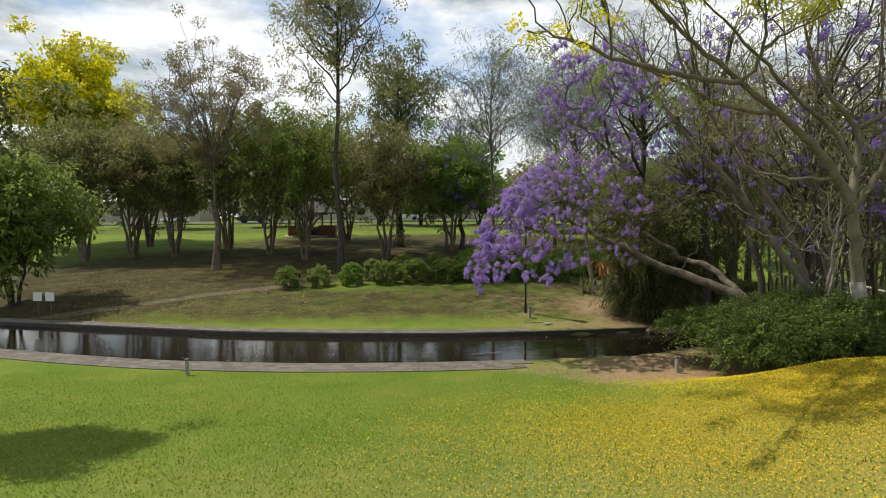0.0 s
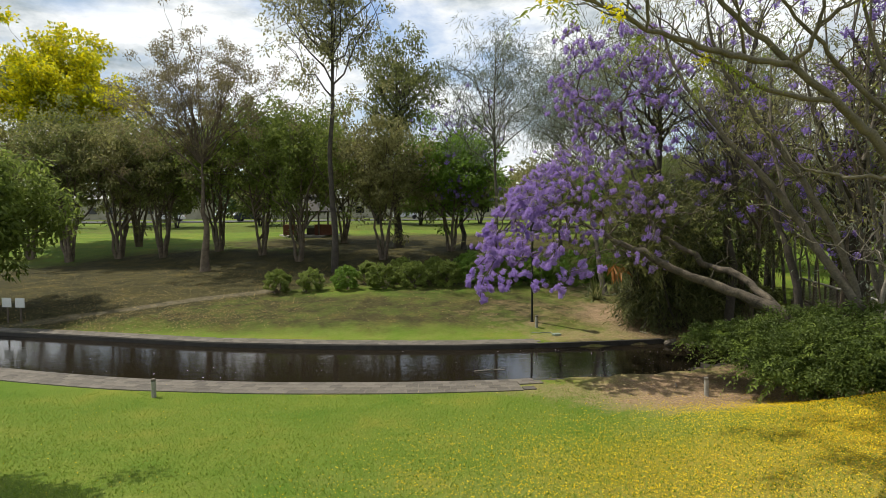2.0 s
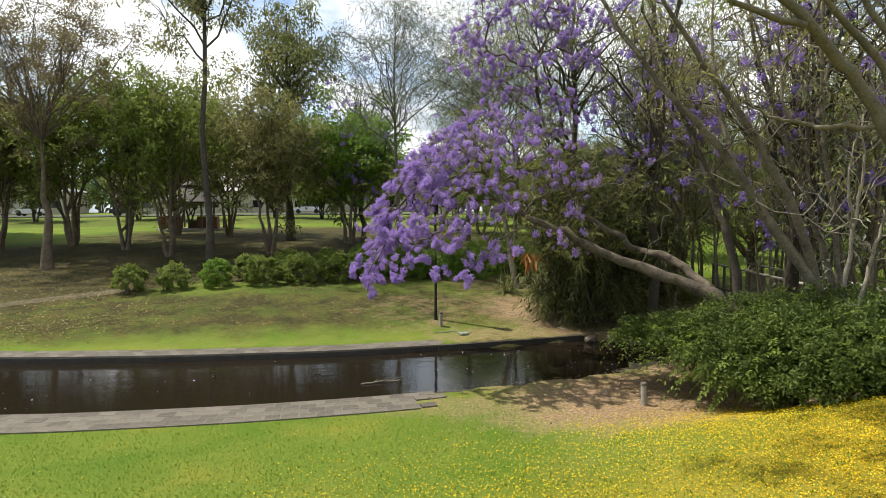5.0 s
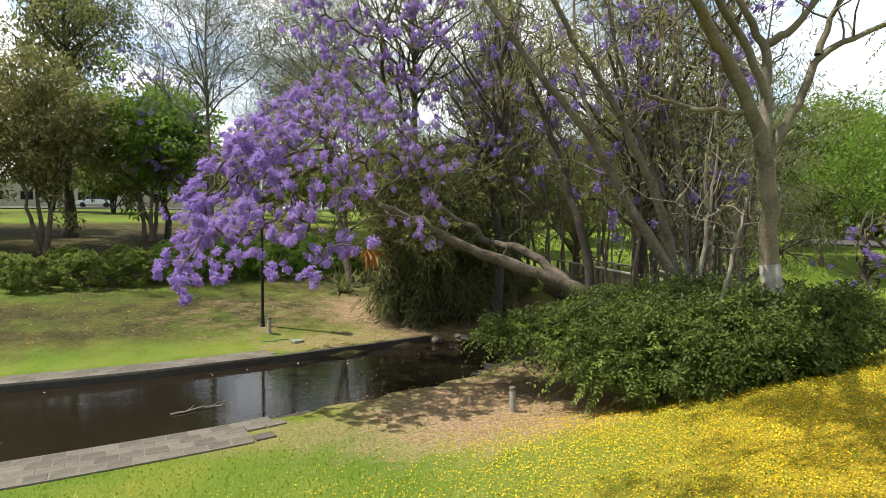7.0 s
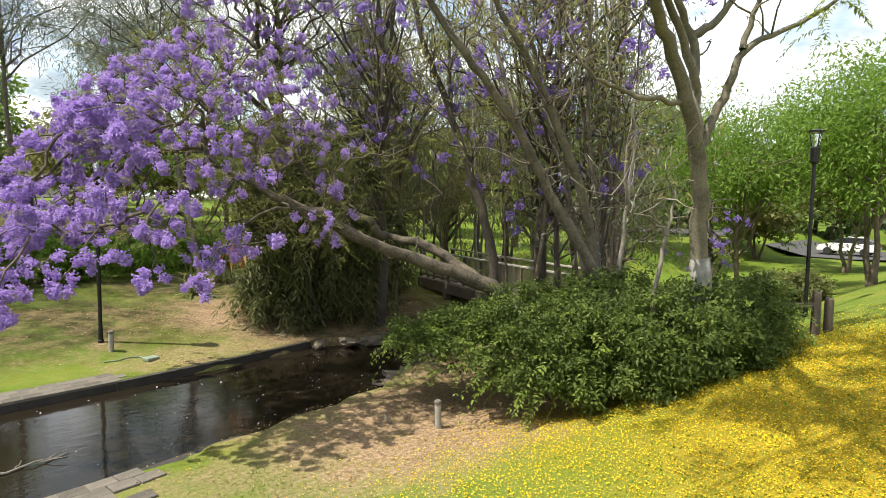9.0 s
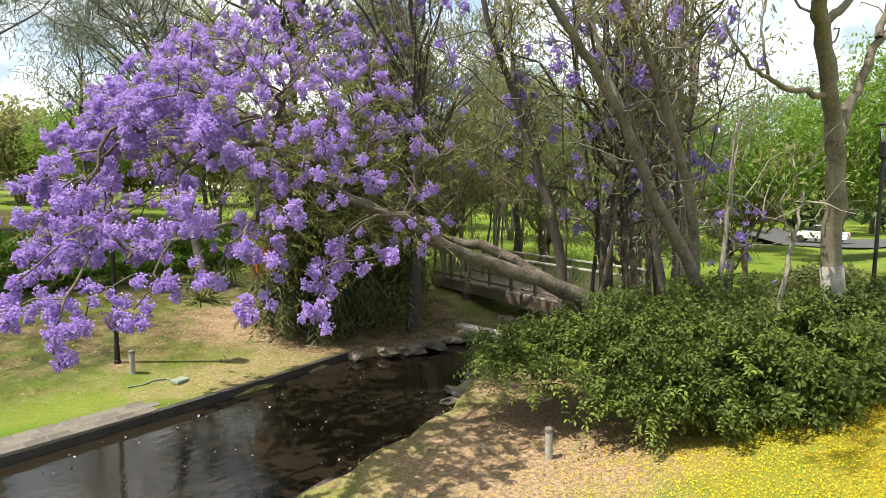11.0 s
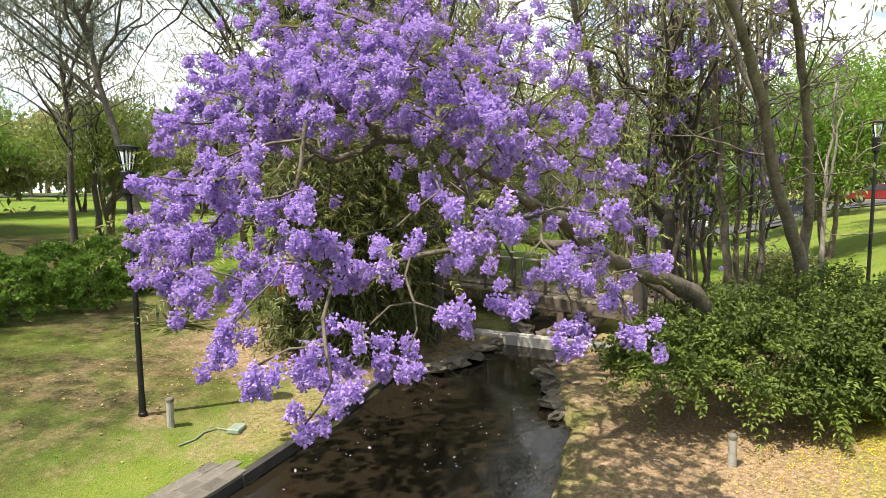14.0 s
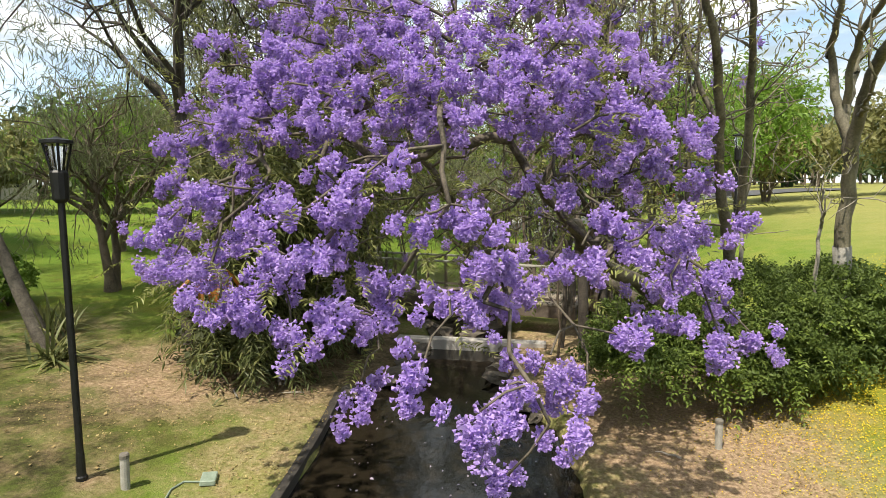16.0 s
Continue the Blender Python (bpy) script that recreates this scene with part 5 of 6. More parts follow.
def strap_plant(name, label, base, count, length, width, leaf, up, category, spread=0.15):
    """A rosette of long bent strap leaves."""
    bz = float(land(*base))
    ob = thing(name, (*base, bz), label, category)
    shapes = []
    for _ in range(count):
        a, e, L = rng.uniform(0, 2 * math.pi), rng.uniform(*up), length * rng.uniform(0.6, 1.15)
        d = np.array([math.cos(a) * math.cos(e), math.sin(a) * math.cos(e), math.sin(e)])
        side = np.array([-math.sin(a), math.cos(a), 0])
        s = np.linspace(0, 1, 6)[:, None]
        p = np.array([rng.normal(0, spread), rng.normal(0, spread), 0]) + d * L * s + np.array([0, 0, -1]) * (s ** 2.2) * L * 0.55 * math.cos(e)
        w = width * np.array([0.6, 1, 1, 0.85, 0.55, 0.05])[:, None] / 2
        v = np.concatenate([p + side * w, p - side * w, p + np.array([0, 0, -0.25]) * w])
        i = np.arange(5)
        f = np.concatenate([np.stack([i, i + 1, i + 13, i + 12], -1), np.stack([i + 12, i + 13, i + 7, i + 6], -1)])
        shapes.append((v, np.concatenate([f[:, :3], f[:, [0, 2, 3]]])))
    piece("foliage", *joined(shapes), leaf, ob)
    return ob


strap_plant("flax_plant", "spiky green flax with long strap leaves on the bank", (7.6, 31.0), 46, 1.5, 0.07, LEAF_FROND, (0.1, 1.4), "plant")
strap_plant("flax_plant", "spiky green flax with long strap leaves on the bank", (9.2, 32.6), 40, 1.3, 0.07, LEAF_FROND, (0.1, 1.4), "plant")


def fern_clump():
    base = (9.6, 26.9)
    bz = float(land(*base))
    ob = thing("fern_clump", (*base, bz), "dark mass of hanging fern fronds and creepers beside the creek", "fern")
    pts, wood = [], []
    for x, y, z, rx, ry, rz, n in ((8.7, 27.5, 1.1, 0.8, 0.9, 0.8, 22), (9.5, 27.1, 1.4, 1.3, 0.9, 1.2, 46), (10.2, 27.6, 2.4, 1.8, 1.5, 1.5, 56), (9.3, 26.5, 3.5, 1.6, 1.3, 1.3, 44), (8.6, 26.0, 4.8, 1.8, 1.4, 1.2, 34), (11.1, 27.0, 1.5, 1.2, 1.1, 1.4, 34), (11.8, 26.6, 2.6, 1.2, 1.2, 1.4, 30), (9.6, 26.0, 5.4, 2.0, 1.4, 1.0, 36)):
        g = rng.normal(0, 1, (n, 3))
        g /= np.linalg.norm(g, axis=1)[:, None]
        pts.append(np.array([x, y, z]) + g * np.array([rx, ry, rz]) - np.array([*base, bz]))
    pts = np.concatenate(pts)
    pts = pts[pts[:, 2] > 0.25]
    for p in pts[::4]:
        wood.append(tube(bent((rng.normal(0, 0.5), rng.normal(0, 0.5), -0.1), p, 0.2, 0.1, 6), np.linspace(0.04, 0.008, 6), 5))
    piece("woody_stem", *joined(wood), BARK_DARK, ob)
    fp = np.repeat(pts, 4, axis=0) + rng.normal(0, 0.25, (4 * len(pts), 3))
    piece("fronds", *sprays(fp, rng.normal(0, 1, fp.shape) * np.array([1, 1, 0.3]) + np.array([0, -0.5, 0.1]), 0.95, 10, 0.3, 0.045, 1.0), LEAF_FROND, ob)
    piece("creeper", *leaf_cloud(pts, 34, 0.5, 0.17, 0.1, 0.4), LEAF_CREEPER, ob, "small dark creeper leaves")
    piece("dead_frond", *leaf_cloud(np.array([(7.3, 27.0, 2.75)]) - np.array([*base, bz]), 16, 0.3, 0.7, 0.12, 1.8), DEAD_LEAF, ob, "dead rust-orange frond")
    return ob


LEAF_CREEPER = leafy("leaf_creeper", [(0.03, 0.036, 0.016), (0.07, 0.08, 0.032), (0.13, 0.14, 0.055)])
DEAD_LEAF = leafy("dead_leaf", [(0.22, 0.08, 0.02), (0.35, 0.14, 0.03), (0.4, 0.2, 0.06)])
fern_clump()

# ---- rocks ----


def rock(x, y, z, sx, sy, sz):
    bm = bmesh.new()
    bmesh.ops.create_icosphere(bm, subdivisions=2, radius=1.0)
    off = Vector(rng.uniform(-50, 50, 3))
    for v in bm.verts:
        d = v.co.normalized()
        k = 0.8 + 0.75 * noise.noise(d * 1.3 + off) + 0.3 * noise.noise(d * 3.1 + off)
        v.co = Vector((d.x * sx * k, d.y * sy * k, max(-0.6, min(0.8, d.z * 1.1)) * sz * k))
    ob = part("rock", bm, ROCK)
    ob.matrix_world = pose(x, y, z, rng.normal(0, 6), rng.normal(0, 6), rng.uniform(0, 360))
    return tagged(ob, "weathered flat tan rock edging the creek", "rock", "creek rocks")


for x, y, s in ((8.9, 24.75, 0.42), (9.6, 24.35, 0.5), (10.3, 24.1, 0.45), (11.0, 24.05, 0.5), (11.8, 24.05, 0.4), (12.5, 24.1, 0.4), (8.2, 20.75, 0.26), (8.7, 20.95, 0.36), (9.2, 21.15, 0.34), (9.7, 21.35, 0.42), (10.3, 21.6, 0.4), (10.9, 21.75, 0.45),
                (11.6, 21.7, 0.4), (12.3, 21.5, 0.45), (9.9, 20.9, 0.3), (14.0, 22.8, 0.5), (14.4, 23.8, 0.55), (15.2, 22.6, 0.5), (14.9, 24.4, 0.5), (15.8, 23.4, 0.6), (16.4, 24.4, 0.5), (6.9, 20.15, 0.16), (7.2, 20.0, 0.14)):
    rock(x, y, min(float(rise(x, y)), 0.3) - 0.12 + 0.1 * s, s * rng.uniform(0.8, 1.25), s * rng.uniform(0.6, 0.85), s * rng.uniform(0.28, 0.45))

# ---- footbridge ----


def footbridge():
    a, b, deck = Vector((16.9, 28.8, 0)), Vector((14.8, 19.6, 0)), 0.95
    along = (b - a).normalized()
    length = (b - a).length
    turn = math.degrees(math.atan2(along.y, along.x))
    ob = thing("footbridge", (a.x, a.y, 0), "weathered timber footbridge with wire-mesh railings over the creek", "bridge", turn=turn)
    for s in (-0.75, 0.75):
        part("beam", box(0, length, s - 0.09, s + 0.09, deck - 0.42, deck - 0.06), TIMBER, ob)
        for k in range(9):
            x = 0.1 + k * (length - 0.2) / 8
            part("railing_post", box(x - 0.045, x + 0.045, s - 0.045, s + 0.045, deck - 0.3, deck + 1.05), TIMBER, ob)
        part("top_rail", box(0, length, s - 0.06, s + 0.06, deck + 1.05, deck + 1.11), POST_TIMBER, ob)
        part("bottom_rail", box(0, length, s - 0.03, s + 0.03, deck + 0.08, deck + 0.15), TIMBER, ob)
        wires = []
        for k in range(int(length / 0.12)):
            x = 0.1 + k * 0.12
            for sg in (1, -1):
                x1 = x + sg * 0.88
                t = 1.0
                if x1 < 0.1 or x1 > length - 0.1:
                    t = ((0.1 if x1 < 0.1 else length - 0.1) - x) / (x1 - x)
                if t > 0.02:
                    wires.append(tube([(x, s, deck + 0.15), (x + (x1 - x) * t, s, deck + 0.15 + 0.9 * t)], [0.006, 0.006], 3))
        piece("wire_mesh", *joined(wires), WIRE, ob, "galvanised wire mesh")
    n = int(length / 0.16)
    plank_mesh = None
    for k in range(n):
        x = (k + 0.5) * length / n
        if plank_mesh is None:
            p = part("plank", box(-0.07, 0.07, -0.85, 0.85, -0.03, 0.03, 0.006), TIMBER_DECK, ob)
            plank_mesh = p.data
        else:
            p = new("plank", plank_mesh)
            p.parent = ob
        p.matrix_local = pose(x, rng.normal(0, 0.006), deck - 0.03, 0, 0, rng.normal(0, 0.3))
    for x in (2.2, length - 3.0):
        for s in (-0.7, 0.7):
            part("pier", box(x - 0.12, x + 0.12, s - 0.12, s + 0.12, -0.9, deck - 0.4), TIMBER, ob)
    return ob


WIRE = surface("wire", (0.3, 0.27, 0.2), (0.42, 0.39, 0.3), 6, 0.6, 0.0, 40, 0.5)
TIMBER_DECK = surface("timber_deck", (0.15, 0.12, 0.09), (0.3, 0.26, 0.2), 4, 0.9, 0.3, 50, vary=0.4)
footbridge()

# ---- gazebo with brick barbecues ----


def gazebo():
    base = (-13.6, 62.0)
    bz = float(land(*base))
    ob = thing("gazebo", (*base, bz), "hexagonal dark-roofed park gazebo with brick barbecue bays", "gazebo")
    part("slab", lathe([(3.2, -0.6), (3.2, 0.08), (3.1, 0.1)], 6), PALE_CONCRETE, ob)
    for k in range(6):
        a = k * math.pi / 3
        part("post", lathe([(0.09, 0.1), (0.09, 2.45)], 8, (2.7 * math.cos(a), 2.7 * math.sin(a), 0)), TIMBER, ob)
    part("roof", lathe([(3.3, 2.35), (3.35, 2.45), (0.7, 3.75), (0.7, 3.95), (0.9, 3.95), (0.05, 4.5)], 6), ROOFING, ob)
    for x in (-2.2, 0.9):
        part("brick_bay", box(x, x + 1.7, -2.2, -1.2, 0.1, 1.15, 0.03), BRICK, ob, "dark red brick barbecue bay")
    part("bench", box(-0.3, 0.6, -0.4, 0.4, 0.1, 0.8, 0.03), TIMBER, ob)
    return ob


gazebo()

# ---- road, car park, cars, far buildings and woods ----


def drape(name, x0, x1, y0, y1, lift, material, label, category, step=3.0):
    xs, ys = np.arange(x0, x1 + step / 2, step), np.linspace(y0, y1, max(3, int((y1 - y0) / step) + 1))
    X, Y = np.meshgrid(xs, ys, indexing="ij")
    Z = land(X, Y) + lift
    i, j = np.meshgrid(np.arange(len(xs) - 1), np.arange(len(ys) - 1), indexing="ij")
    b = i * len(ys) + j
    f = np.stack([b, b + len(ys), b + len(ys) + 1, b + 1], -1).reshape(-1, 4)
    return tagged(piece(name, np.stack([X, Y, Z], -1).reshape(-1, 3), f, material), label, category, kind="structure")


drape("road", -120, 60, 92, 99, 0.12, ASPHALT, "grey asphalt street beyond the park", "road")
drape("road", 54, 66, -6, 44, 0.1, ASPHALT, "grey asphalt car park beyond the eastern lawn", "car park")
GLASS_DARK = surface("car_glass", (0.01, 0.012, 0.014), (0.02, 0.022, 0.025), 3, 0.08, 0.0, 20)
TYRE = surface("tyre", (0.012, 0.012, 0.012), (0.03, 0.03, 0.03), 8, 0.85, 0.1, 50)
RIM = surface("rim", (0.3, 0.3, 0.3), (0.45, 0.45, 0.45), 8, 0.35, 0.0, 50, 0.8)
PAINT = {n: surface("car_paint_" + n, c_, c2, 0.6, 0.3, 0.0, 3) for n, c_, c2 in (("white", (0.68, 0.68, 0.68), (0.76, 0.76, 0.76)), ("red", (0.17, 0.012, 0.012), (0.21, 0.016, 0.016)), ("dark", (0.02, 0.022, 0.03), (0.03, 0.033, 0.045)))}


def car(x, y, turn, colour):
    z = float(land(x, y)) + 0.13
    ob = thing("car", (x, y, z), "parked %s car" % {"white": "white hatchback", "red": "bright red hatchback", "dark": "dark blue hatchback"}[colour] + " on the asphalt", "car", "parked cars", turn)
    side = [(-2.1, 0.35), (-2.15, 0.75), (-2.0, 0.95), (-1.1, 1.02), (1.1, 1.0), (1.95, 0.82), (2.12, 0.6), (2.1, 0.32)]
    roof = [(-1.75, 0.98), (-1.45, 1.42), (-0.9, 1.5), (0.2, 1.5), (0.55, 1.4), (1.2, 0.98)]

    def extrude(profile, w0, w1):
        bm = bmesh.new()
        lo = [bm.verts.new((px_, -w0, pz)) for px_, pz in profile]
        hi = [bm.verts.new((px_, w0, pz)) for px_, pz in profile]
        top = max(pz for _, pz in profile)
        for row in (lo, hi):
            for v in row:
                if v.co.z > top - 0.2:
                    v.co.y *= w1 / w0
        n = len(profile)
        for k in range(n):
            bm.faces.new((lo[k], lo[(k + 1) % n], hi[(k + 1) % n], hi[k]))
        bm.faces.new(lo[::-1])
        bm.faces.new(hi)
        bmesh.ops.recalc_face_normals(bm, faces=bm.faces[:])
        bmesh.ops.bevel(bm, geom=bm.edges[:], offset=0.04, segments=2, affect="EDGES", clamp_overlap=True)
        return bm

    part("body", extrude(side, 0.86, 0.84), PAINT[colour], ob, smooth=False)
    part("windows", extrude(roof, 0.76, 0.62), GLASS_DARK, ob, "dark tinted glass")
    part("roof", extrude([(-1.4, 1.43), (-0.95, 1.53), (0.2, 1.53), (0.5, 1.43)], 0.63, 0.6), PAINT[colour], ob)
    for wx in (-1.3, 1.3):
        for wy in (-0.8, 0.8):
            bm = lathe([(0.2, -0.1), (0.3, -0.1), (0.32, -0.06), (0.32, 0.06), (0.3, 0.1), (0.2, 0.1)], 18)
            bmesh.ops.transform(bm, matrix=pose(wx, wy, 0.32, 90), verts=bm.verts[:])
            wheel = part("wheel", bm, TYRE, ob)
            bm = lathe([(0.2, -0.09), (0.2, 0.09)], 12)
            bmesh.ops.transform(bm, matrix=pose(wx, wy, 0.32, 90), verts=bm.verts[:])
            part("rim", bm, RIM, wheel)
    for wy in (-0.6, 0.6):
        part("headlight", box(2.02, 2.1, wy - 0.17, wy + 0.17, 0.62, 0.76, 0.02), RIM, ob)
        part("tail_light", box(-2.16, -2.08, wy - 0.14, wy + 0.14, 0.74, 0.92, 0.02), PAINT["red"], ob)
    return ob


for cx, cy, ct, cc_ in ((-30.5, 94, 4, "dark"), (-44, 96.5, 184, "white"), (-6, 96.5, 182, "white"), (58.5, 23.5, 90, "white"), (57, 9.0, 92, "red"), (57.5, 5.5, 88, "dark"), (58, 15, 90, "dark"), (58, 30, 90, "white")):
    car(cx, cy, ct, cc_)


def far_building(x, y, w, d, h, turn, label, windows=6):
    z = float(land(x, y))
    ob = thing("building", (x, y, z), label, "building", "far buildings", turn)
    part("wall", box(-w / 2, w / 2, -d / 2, d / 2, -1.0, h, 0.03), RENDER_WALL, ob)
    bm = bmesh.new()
    e, top = 0.6, h + w * 0.09
    pts = [(-w / 2 - e, -d / 2 - e, h), (w / 2 + e, -d / 2 - e, h), (w / 2 + e, d / 2 + e, h), (-w / 2 - e, d / 2 + e, h), (-w / 4, 0, top), (w / 4, 0, top)]
    vs = [bm.verts.new(p) for p in pts]
    for f in ((0, 1, 5, 4), (1, 2, 5), (2, 3, 4, 5), (3, 0, 4), (3, 2, 1, 0)):
        bm.faces.new([vs[i] for i in f])
    part("roof", bm, ROOF_PALE, ob, "pale corrugated roof")
    for k in range(windows):
        x0 = -w / 2 + (k + 0.5) * w / windows
        win = part("window", box(x0 - 0.75, x0 + 0.75, -d / 2 - 0.05, -d / 2 + 0.05, 0.9, 2.1, 0.02), TIMBER, ob)
        part("pane", box(x0 - 0.68, x0 + 0.68, -d / 2 - 0.07, -d / 2 - 0.02, 0.97, 2.03, 0.0), GLASS_DARK, win)
    return ob


ROOF_PALE = surface("roof_pale", (0.2, 0.2, 0.2), (0.32, 0.32, 0.31), 1, 0.5, 0.1, 20, 0.3)
far_building(-20, 112, 34, 10, 3.6, 0, "long low cream building across the street", 10)
far_building(8, 114, 22, 9, 3.4, -4, "low cream building across the street", 7)
far_building(-58, 112, 26, 10, 3.6, 4, "low cream building across the street", 8)
far_building(44, 78, 14, 8, 2.8, -40, "low cream pavilion with a grey roof among trees", 4)


def far_woods():
    """Belts of trees round the park, too far and dense to tell apart."""
    lumps, wood = [], []
    for k in range(420):
        a = rng.uniform(-62, 128)
        d = rng.uniform(118, 190) if a < 20 else rng.uniform(72, 150)
        x, y = d * math.sin(radians(a)), 10 + d * math.cos(radians(a))
        if -75 < x < 24 and y < 122:
            y = rng.uniform(122, 160)
        g = float(land(x, y))
        h = rng.uniform(6, 11)
        wood.append(tube([(x, y, g - 0.5), (x, y, g + h * 0.7)], [0.25, 0.1], 5))
        for _ in range(9):
            lumps.append((x + rng.normal(0, 2.0), y + rng.normal(0, 2.0), g + h * rng.uniform(0.25, 1.0)))
    ob = tagged(new("far_woods"), "distant belt of mixed green park trees", "trees", kind="stuff")
    piece("trunks", *joined(wood), BARK_BROWN, ob)
    piece("crowns", *leaf_cloud(lumps, 17, 2.0, 1.35, 0.85, 0.2), LEAF_FAR, ob)


LEAF_FAR = leafy("leaf_far", [(0.04, 0.07, 0.025), (0.07, 0.11, 0.04), (0.12, 0.15, 0.06)])
far_woods()

# ---- pavers, grass, petals, fallen leaves ----


def lay_pavers(line, w0, rows, pav, first, last, parent, z, budget):
    """Pavers in courses along a line; the budgeted ones are objects, the rest one mesh."""
    _, q, nrm = ribbon(line, 0, 1, 0, 1, pav[0])
    q, nrm = q[first:last], nrm[first:last]
    d = np.stack([nrm[:, 1], -nrm[:, 0]], 1)
    spots = []
    for r in range(rows):
        off = w0 + (r + 0.5) * pav[1] * (1 if w0 >= 0 else -1)
        for k in range(len(q)):
            sh = (r % 2) * pav[0] / 2
            p = q[k] + nrm[k] * off + d[k] * sh
            if rng.random() < (smooth(2.2, 3.5, p[0] + 0.1 * r) if w0 < 0 else 0):
                continue
            spots.append((p[0], p[1], math.atan2(d[k][1], d[k][0])))
    shared = mesh_of("paver", *box_arrays(pav[0] / 2 - 0.004, pav[1] / 2 - 0.004, 0.03), PAVER)
    order = sorted(range(len(spots)), key=lambda i: (spots[i][0] - 0) ** 2 + (spots[i][1] - 20) ** 2)
    rest = []
    for n, i in enumerate(order):
        x, y, a = spots[i]
        h = z + rng.normal(0, 0.0015)
        if n < budget:
            ob = new("paver", shared)
            ob.parent = parent
            ob.matrix_local = pose(x, y, h, rng.normal(0, 0.5), rng.normal(0, 0.5), math.degrees(a) + rng.normal(0, 0.8))
        else:
            v, f = box_arrays(pav[0] / 2 - 0.004, pav[1] / 2 - 0.004, 0.03)
            c_, s_ = math.cos(a), math.sin(a)
            rest.append((v @ np.array([[c_, s_, 0], [-s_, c_, 0], [0, 0, 1]]) + np.array([x, y, h]), f))
    if rest:
        tagged(piece("paver_run", *joined(rest), PAVER, parent), kind="stuff")


def box_arrays(hx, hy, hz):
    b = 0.008
    v = np.array([(sx * hx, sy * hy, -hz) for sx, sy in ((-1, -1), (1, -1), (1, 1), (-1, 1))] + [(sx * hx, sy * hy, hz - b) for sx, sy in ((-1, -1), (1, -1), (1, 1), (-1, 1))] + [(sx * (hx - b), sy * (hy - b), hz) for sx, sy in ((-1, -1), (1, -1), (1, 1), (-1, 1))])
    f = [(k, (k + 1) % 4, 4 + (k + 1) % 4, 4 + k) for k in range(4)] + [(4 + k, 4 + (k + 1) % 4, 8 + (k + 1) % 4, 8 + k) for k in range(4)] + [(8, 9, 10, 11)]
    return v, np.array(f)


lay_pavers(NEAR_RIM[:-2] + [(3.6, 19.6)], -0.03, 4, (0.36, 0.26), 60, 400, pavement_near, 0.005, 280)
lay_pavers(FAR_PAVED, 0.03, 3, (0.36, 0.25), 60, 400, pavement_far, 0.005, 250)


def scatter(name, label, count, x0, x1, y0, y1, density, maker, material, category):
    x, y = rng.uniform(x0, x1, count), rng.uniform(y0, y1, count)
    keep = rng.random(count) < density(x, y)
    x, y = x[keep], y[keep]
    z = land(x, y)
    ob = piece(name, *maker(x, y, z), material)
    return tagged(ob, label, category, kind="stuff")


def blades(x, y, z):
    n = len(x)
    a = rng.uniform(0, 2 * np.pi, n)
    h, w = rng.uniform(0.02, 0.06, n), rng.uniform(0.006, 0.017, n)
    p = np.stack([x, y, z - 0.01], 1)
    s = np.stack([np.cos(a), np.sin(a), 0 * a], 1) * w[:, None]
    lean = np.stack([rng.normal(0, 0.03, n), rng.normal(0, 0.03, n), h], 1)
    v = np.stack([p - s, p + s, p + lean], 1).reshape(-1, 3)
    return v, np.arange(3 * n).reshape(-1, 3)


def petals(size):
    def maker(x, y, z):
        n = len(x)
        a, r = rng.uniform(0, 2 * np.pi, n), size * rng.uniform(0.6, 1.4, n)
        p = np.stack([x, y, z + rng.uniform(0.012, 0.05, n)], 1)
        u = np.stack([np.cos(a), np.sin(a), rng.normal(0, 0.35, n)], 1) * r[:, None]
        w = np.stack([-np.sin(a), np.cos(a), rng.normal(0, 0.35, n)], 1) * r[:, None] * 0.7
        v = np.stack([p - u, p - w, p + u, p + w], 1).reshape(-1, 3)
        i = np.arange(n)[:, None] * 4
        return v, np.concatenate([i + [0, 1, 2], i + [0, 2, 3]])
    return maker


def petal_share(x, y):
    m = np.maximum.reduce([blob(x, y, 9.5, 11.3, 5.0, 4.0, 0.7), 0.55 * blob(x, y, 5.4, 10.2, 5.2, 4.4, 0.8), 0.75 * blob(x, y, 7.9, 14.8, 3.2, 2.6, 0.55), 0.22 * blob(x, y, 7.4, 16.9, 2.6, 1.9, 0.6)]) * smooth(19.0, 15.8, y)
    return np.maximum(m, 0.006)


def lawn_share(x, y):
    return smooth(5.5, 7.2, y) * smooth(15, 12.5, x) * smooth(18.6, 17.9, y) * (1 - 0.93 * blob(x, y, 7.7, 17.4, 3.4, 3.2, 0.4)) * (0.45 + 0.55 * smooth(19, 7, y))


GRASS = leafy("grass_blade", [(0.11, 0.175, 0.017), (0.17, 0.25, 0.027), (0.235, 0.305, 0.042), (0.4, 0.41, 0.13)], 0.7, 0.3, 0.2, 1.2, 0.3)
scatter("grass", "short mown green lawn grass", 230000, -16, 15, 5.5, 18.6, lawn_share, blades, GRASS, "grass")
PETAL = leafy("fallen_petal", [(0.48, 0.31, 0.006), (0.66, 0.47, 0.01), (0.8, 0.64, 0.05)], 0.7, 0.3, 0.2)
scatter("fallen_petals", "carpet of fallen yellow petals on the lawn", 310000, -9, 17, 5, 19, petal_share, petals(0.012), PETAL, "petals")
FALLEN = leafy("fallen_leaf", [(0.12, 0.085, 0.04), (0.25, 0.185, 0.08), (0.46, 0.38, 0.17)], 0.8, 0.2, 0.2)


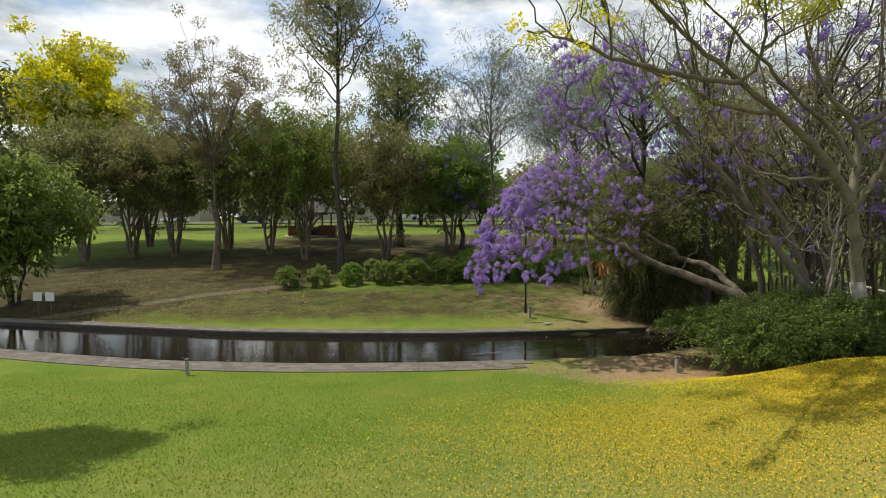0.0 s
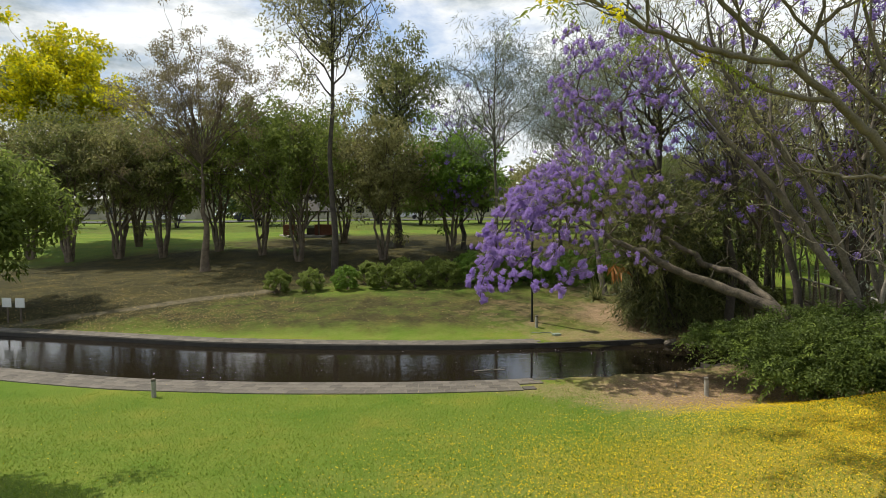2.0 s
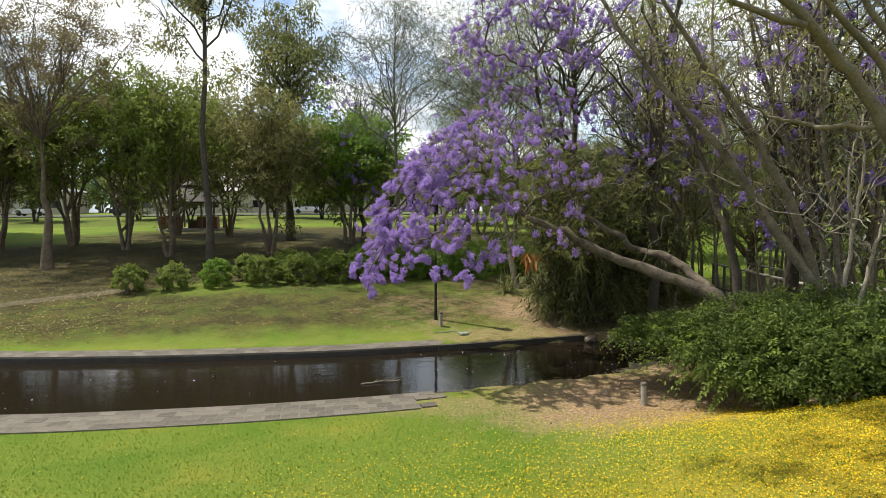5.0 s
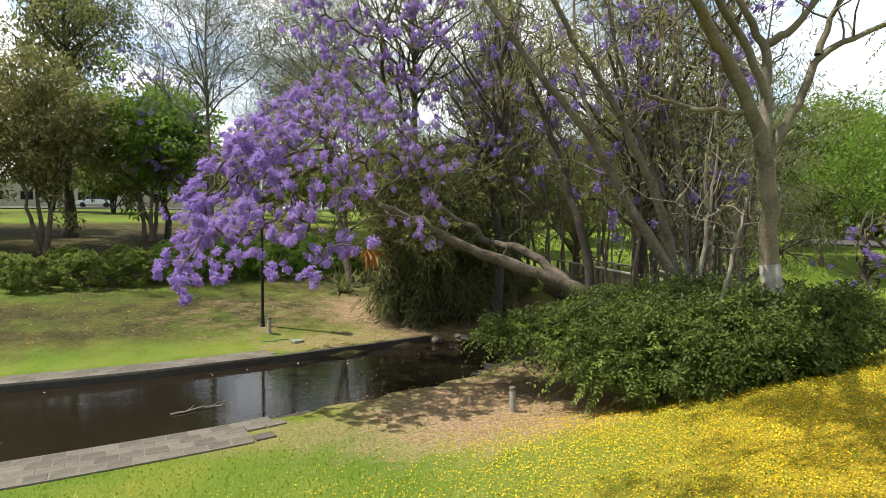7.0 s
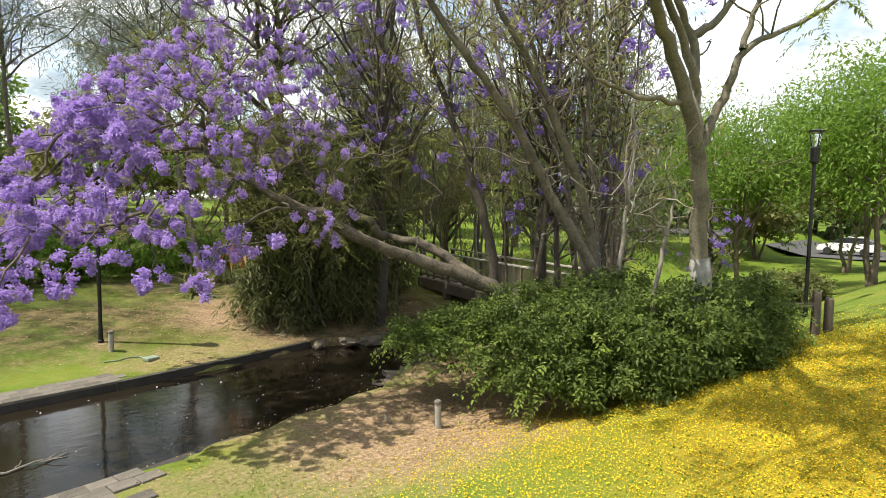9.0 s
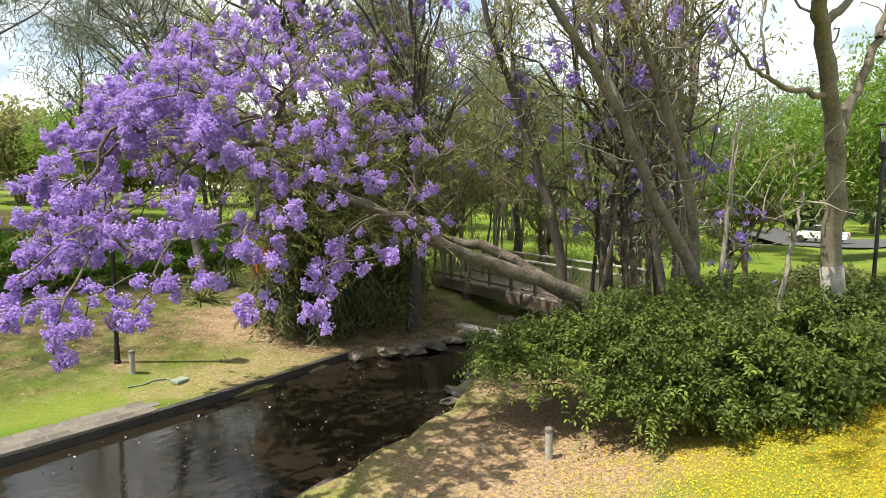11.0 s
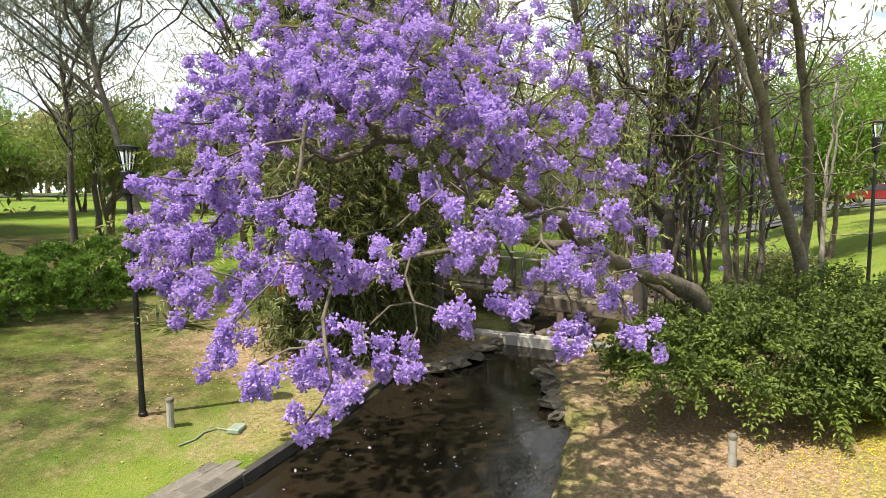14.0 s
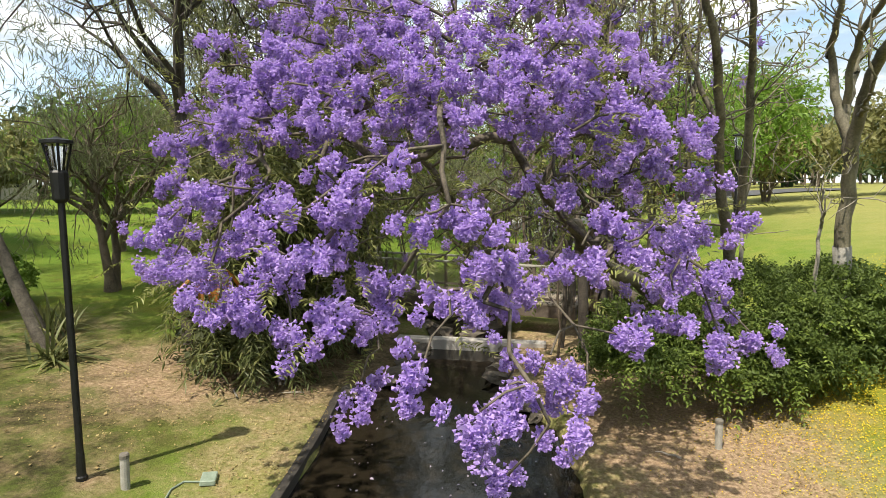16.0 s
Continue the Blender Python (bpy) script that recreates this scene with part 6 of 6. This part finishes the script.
def leaf_share(x, y):
    return np.maximum.reduce([0.5 * blob(x, y, -15, 30, 9, 4, 0.5), blob(x, y, -13, 28, 6, 1.6, 0.6), 0.25 * blob(x, y, -10, 36, 14, 6, 0.5), 0.06 * blob(x, y, 0, 29, 10, 3, 0.5)]) * (sunk(x, y) < 0.01)


scatter("fallen_leaves", "dry fallen leaves strewn over the bank", 60000, -30, 8, 25.5, 44, leaf_share, petals(0.031), FALLEN, "leaves")


def tan_share(x, y):
    return np.maximum(blob(x, y, 6.8, 18.6, 3.6, 2.0, 0.5), 0.6 * blob(x, y, 7.6, 28, 2.6, 3, 0.5) + 0.8 * blob(x, y, 6.0, 25.0, 2.6, 0.7, 0.5)) * (sunk(x, y) < 0.01)


scatter("fallen_leaves", "small dry leaves on the bare earth", 30000, 2, 12, 15, 31, tan_share, petals(0.017), FALLEN, "leaves")


# ---- small things on the banks ----


def park_sign():
    x, y = -19.6, 28.6
    z = float(land(x, y))
    ob = thing("park_sign", (x, y, z), "pair of small white notice plates on low timber posts", "sign", turn=-8)
    for s in (-0.34, 0.34):
        part("post", box(s - 0.035, s + 0.035, -0.03, 0.03, -0.2, 1.05), TIMBER, ob)
        part("plate", box(s - 0.24, s + 0.24, -0.05, -0.032, 0.72, 1.15, 0.004), WHITE_PAINT, ob, "white notice plate")
    return ob


def fence_end():
    x, y = 13.0, 13.5
    z = float(land(x, y))
    ob = thing("fence", (x, y, z), "stub of an old timber post fence beside the shrub", "fence", turn=-30)
    for px_, h in ((0.0, 0.85), (0.3, 0.72)):
        part("post", lathe([(0.085, -0.2), (0.08, h - 0.03), (0.06, h)], 9, (px_, 0.03 * px_, 0)), TIMBER, ob)
    part("rail", box(-1.2, 0.0, -0.03, 0.03, 0.55, 0.64, 0.01), TIMBER, ob)
    return ob


fence_end()


def floating_branch():
    o = np.array([1.55, 20.95, WATER_Z + 0.015])
    wood = [tube(bent((-0.55, -0.1, 0), (0.5, 0.12, 0.02), 0.02, 0.02, 8), np.linspace(0.022, 0.008, 8), 6)]
    for a, b in (((0.1, 0.04, 0.01), (0.45, -0.12, 0.06)), ((0.2, 0.06, 0.01), (0.55, 0.3, 0.04)), ((-0.2, -0.03, 0.01), (-0.1, 0.2, 0.05))):
        wood.append(tube(bent(a, b, 0.02, 0.01, 5), np.linspace(0.012, 0.005, 5), 5))
    ob = piece("floating_branch", *joined(wood), BARK_PALE)
    ob.matrix_world = Matrix.Translation(o)
    return tagged(ob, "pale dead branch floating on the pond", "branch")


floating_branch()
WHITE_PAINT = surface("white_paint", (0.62, 0.62, 0.6), (0.78, 0.78, 0.76), 3, 0.6, 0.05, 30)
GREEN_PLASTIC = surface("green_plastic", (0.13, 0.17, 0.12), (0.26, 0.31, 0.24), 5, 0.6, 0.1, 30)
park_sign()
lid = tagged(part("valve_box_lid", box(-0.17, 0.17, -0.11, 0.11, -0.05, 0.03, 0.012), GREEN_PLASTIC), "pale green plastic irrigation box lid in the grass", "box lid")
lid.matrix_world = pose(4.57, 25.45, float(land(4.57, 25.45)) + 0.05, 4, 3, 25)
hose_pts = [(4.5, 25.52), (4.4, 25.75), (4.15, 25.78), (3.9, 25.7), (3.6, 25.72)]
hose = piece("hose", *tube([(hx, hy, float(land(hx, hy)) + 0.02) for hx, hy in hose_pts], [0.014] * 5, 6), GREEN_PLASTIC)
tagged(hose, "short thin hose lying in the grass", "hose")
for lx, ly, la, ll in ((7.4, 26.6, 40, 0.7), (8.3, 25.6, 110, 0.5), (8.6, 26.2, 15, 0.6), (6.6, 18.4, 70, 0.4)):
    p0 = np.array([lx, ly, float(land(lx, ly)) + 0.03])
    p1 = p0 + np.array([math.cos(radians(la)) * ll, math.sin(radians(la)) * ll, 0.02])
    tagged(piece("fallen_stick", *tube(bent(p0, p1, 0.03, 0.01, 5), np.linspace(0.022, 0.01, 5), 6), BARK_PALE), "short pale fallen stick on the bare earth", "stick", "fallen sticks")


def nest():
    x, y = -7.15, 39.2
    z = float(land(-6.9, 39.2)) + 14.0
    twigs_ = []
    for _ in range(120):
        a = rng.normal(0, 1, 3)
        a = a / np.linalg.norm(a) * rng.uniform(0.2, 0.5)
        t_ = np.cross(a, rng.normal(0, 1, 3))
        t_ = t_ / np.linalg.norm(t_) * 0.3
        c_ = np.array([x, y, z]) + a * np.array([1, 1, 0.7])
        twigs_.append(tube([c_ - t_, c_ + t_], [0.015, 0.008], 4))
    return tagged(piece("bird_nest", *joined(twigs_), BARK_DARK), "dark twig nest high in the slender gum", "nest")


nest()


def floating(x, y, z):
    return petals(0.022)(x, y, np.full_like(z, WATER_Z - 0.005))


def drift(x, y):
    return 0.05 + 0.6 * blob(x, y, 5, 23.7, 4, 0.5, 0.5) + 0.35 * blob(x, y, 6.5, 21.5, 2.5, 1.2, 0.6)


FLOATING = leafy("floating_petal", [(0.2, 0.16, 0.14), (0.36, 0.3, 0.36), (0.5, 0.45, 0.52)], 0.6, 0.1, 0.3)
scatter("floating_petals", "pale fallen petals floating on the pond", 1100, -15, 9, 20.1, 23.8, drift, floating, FLOATING, "petals")
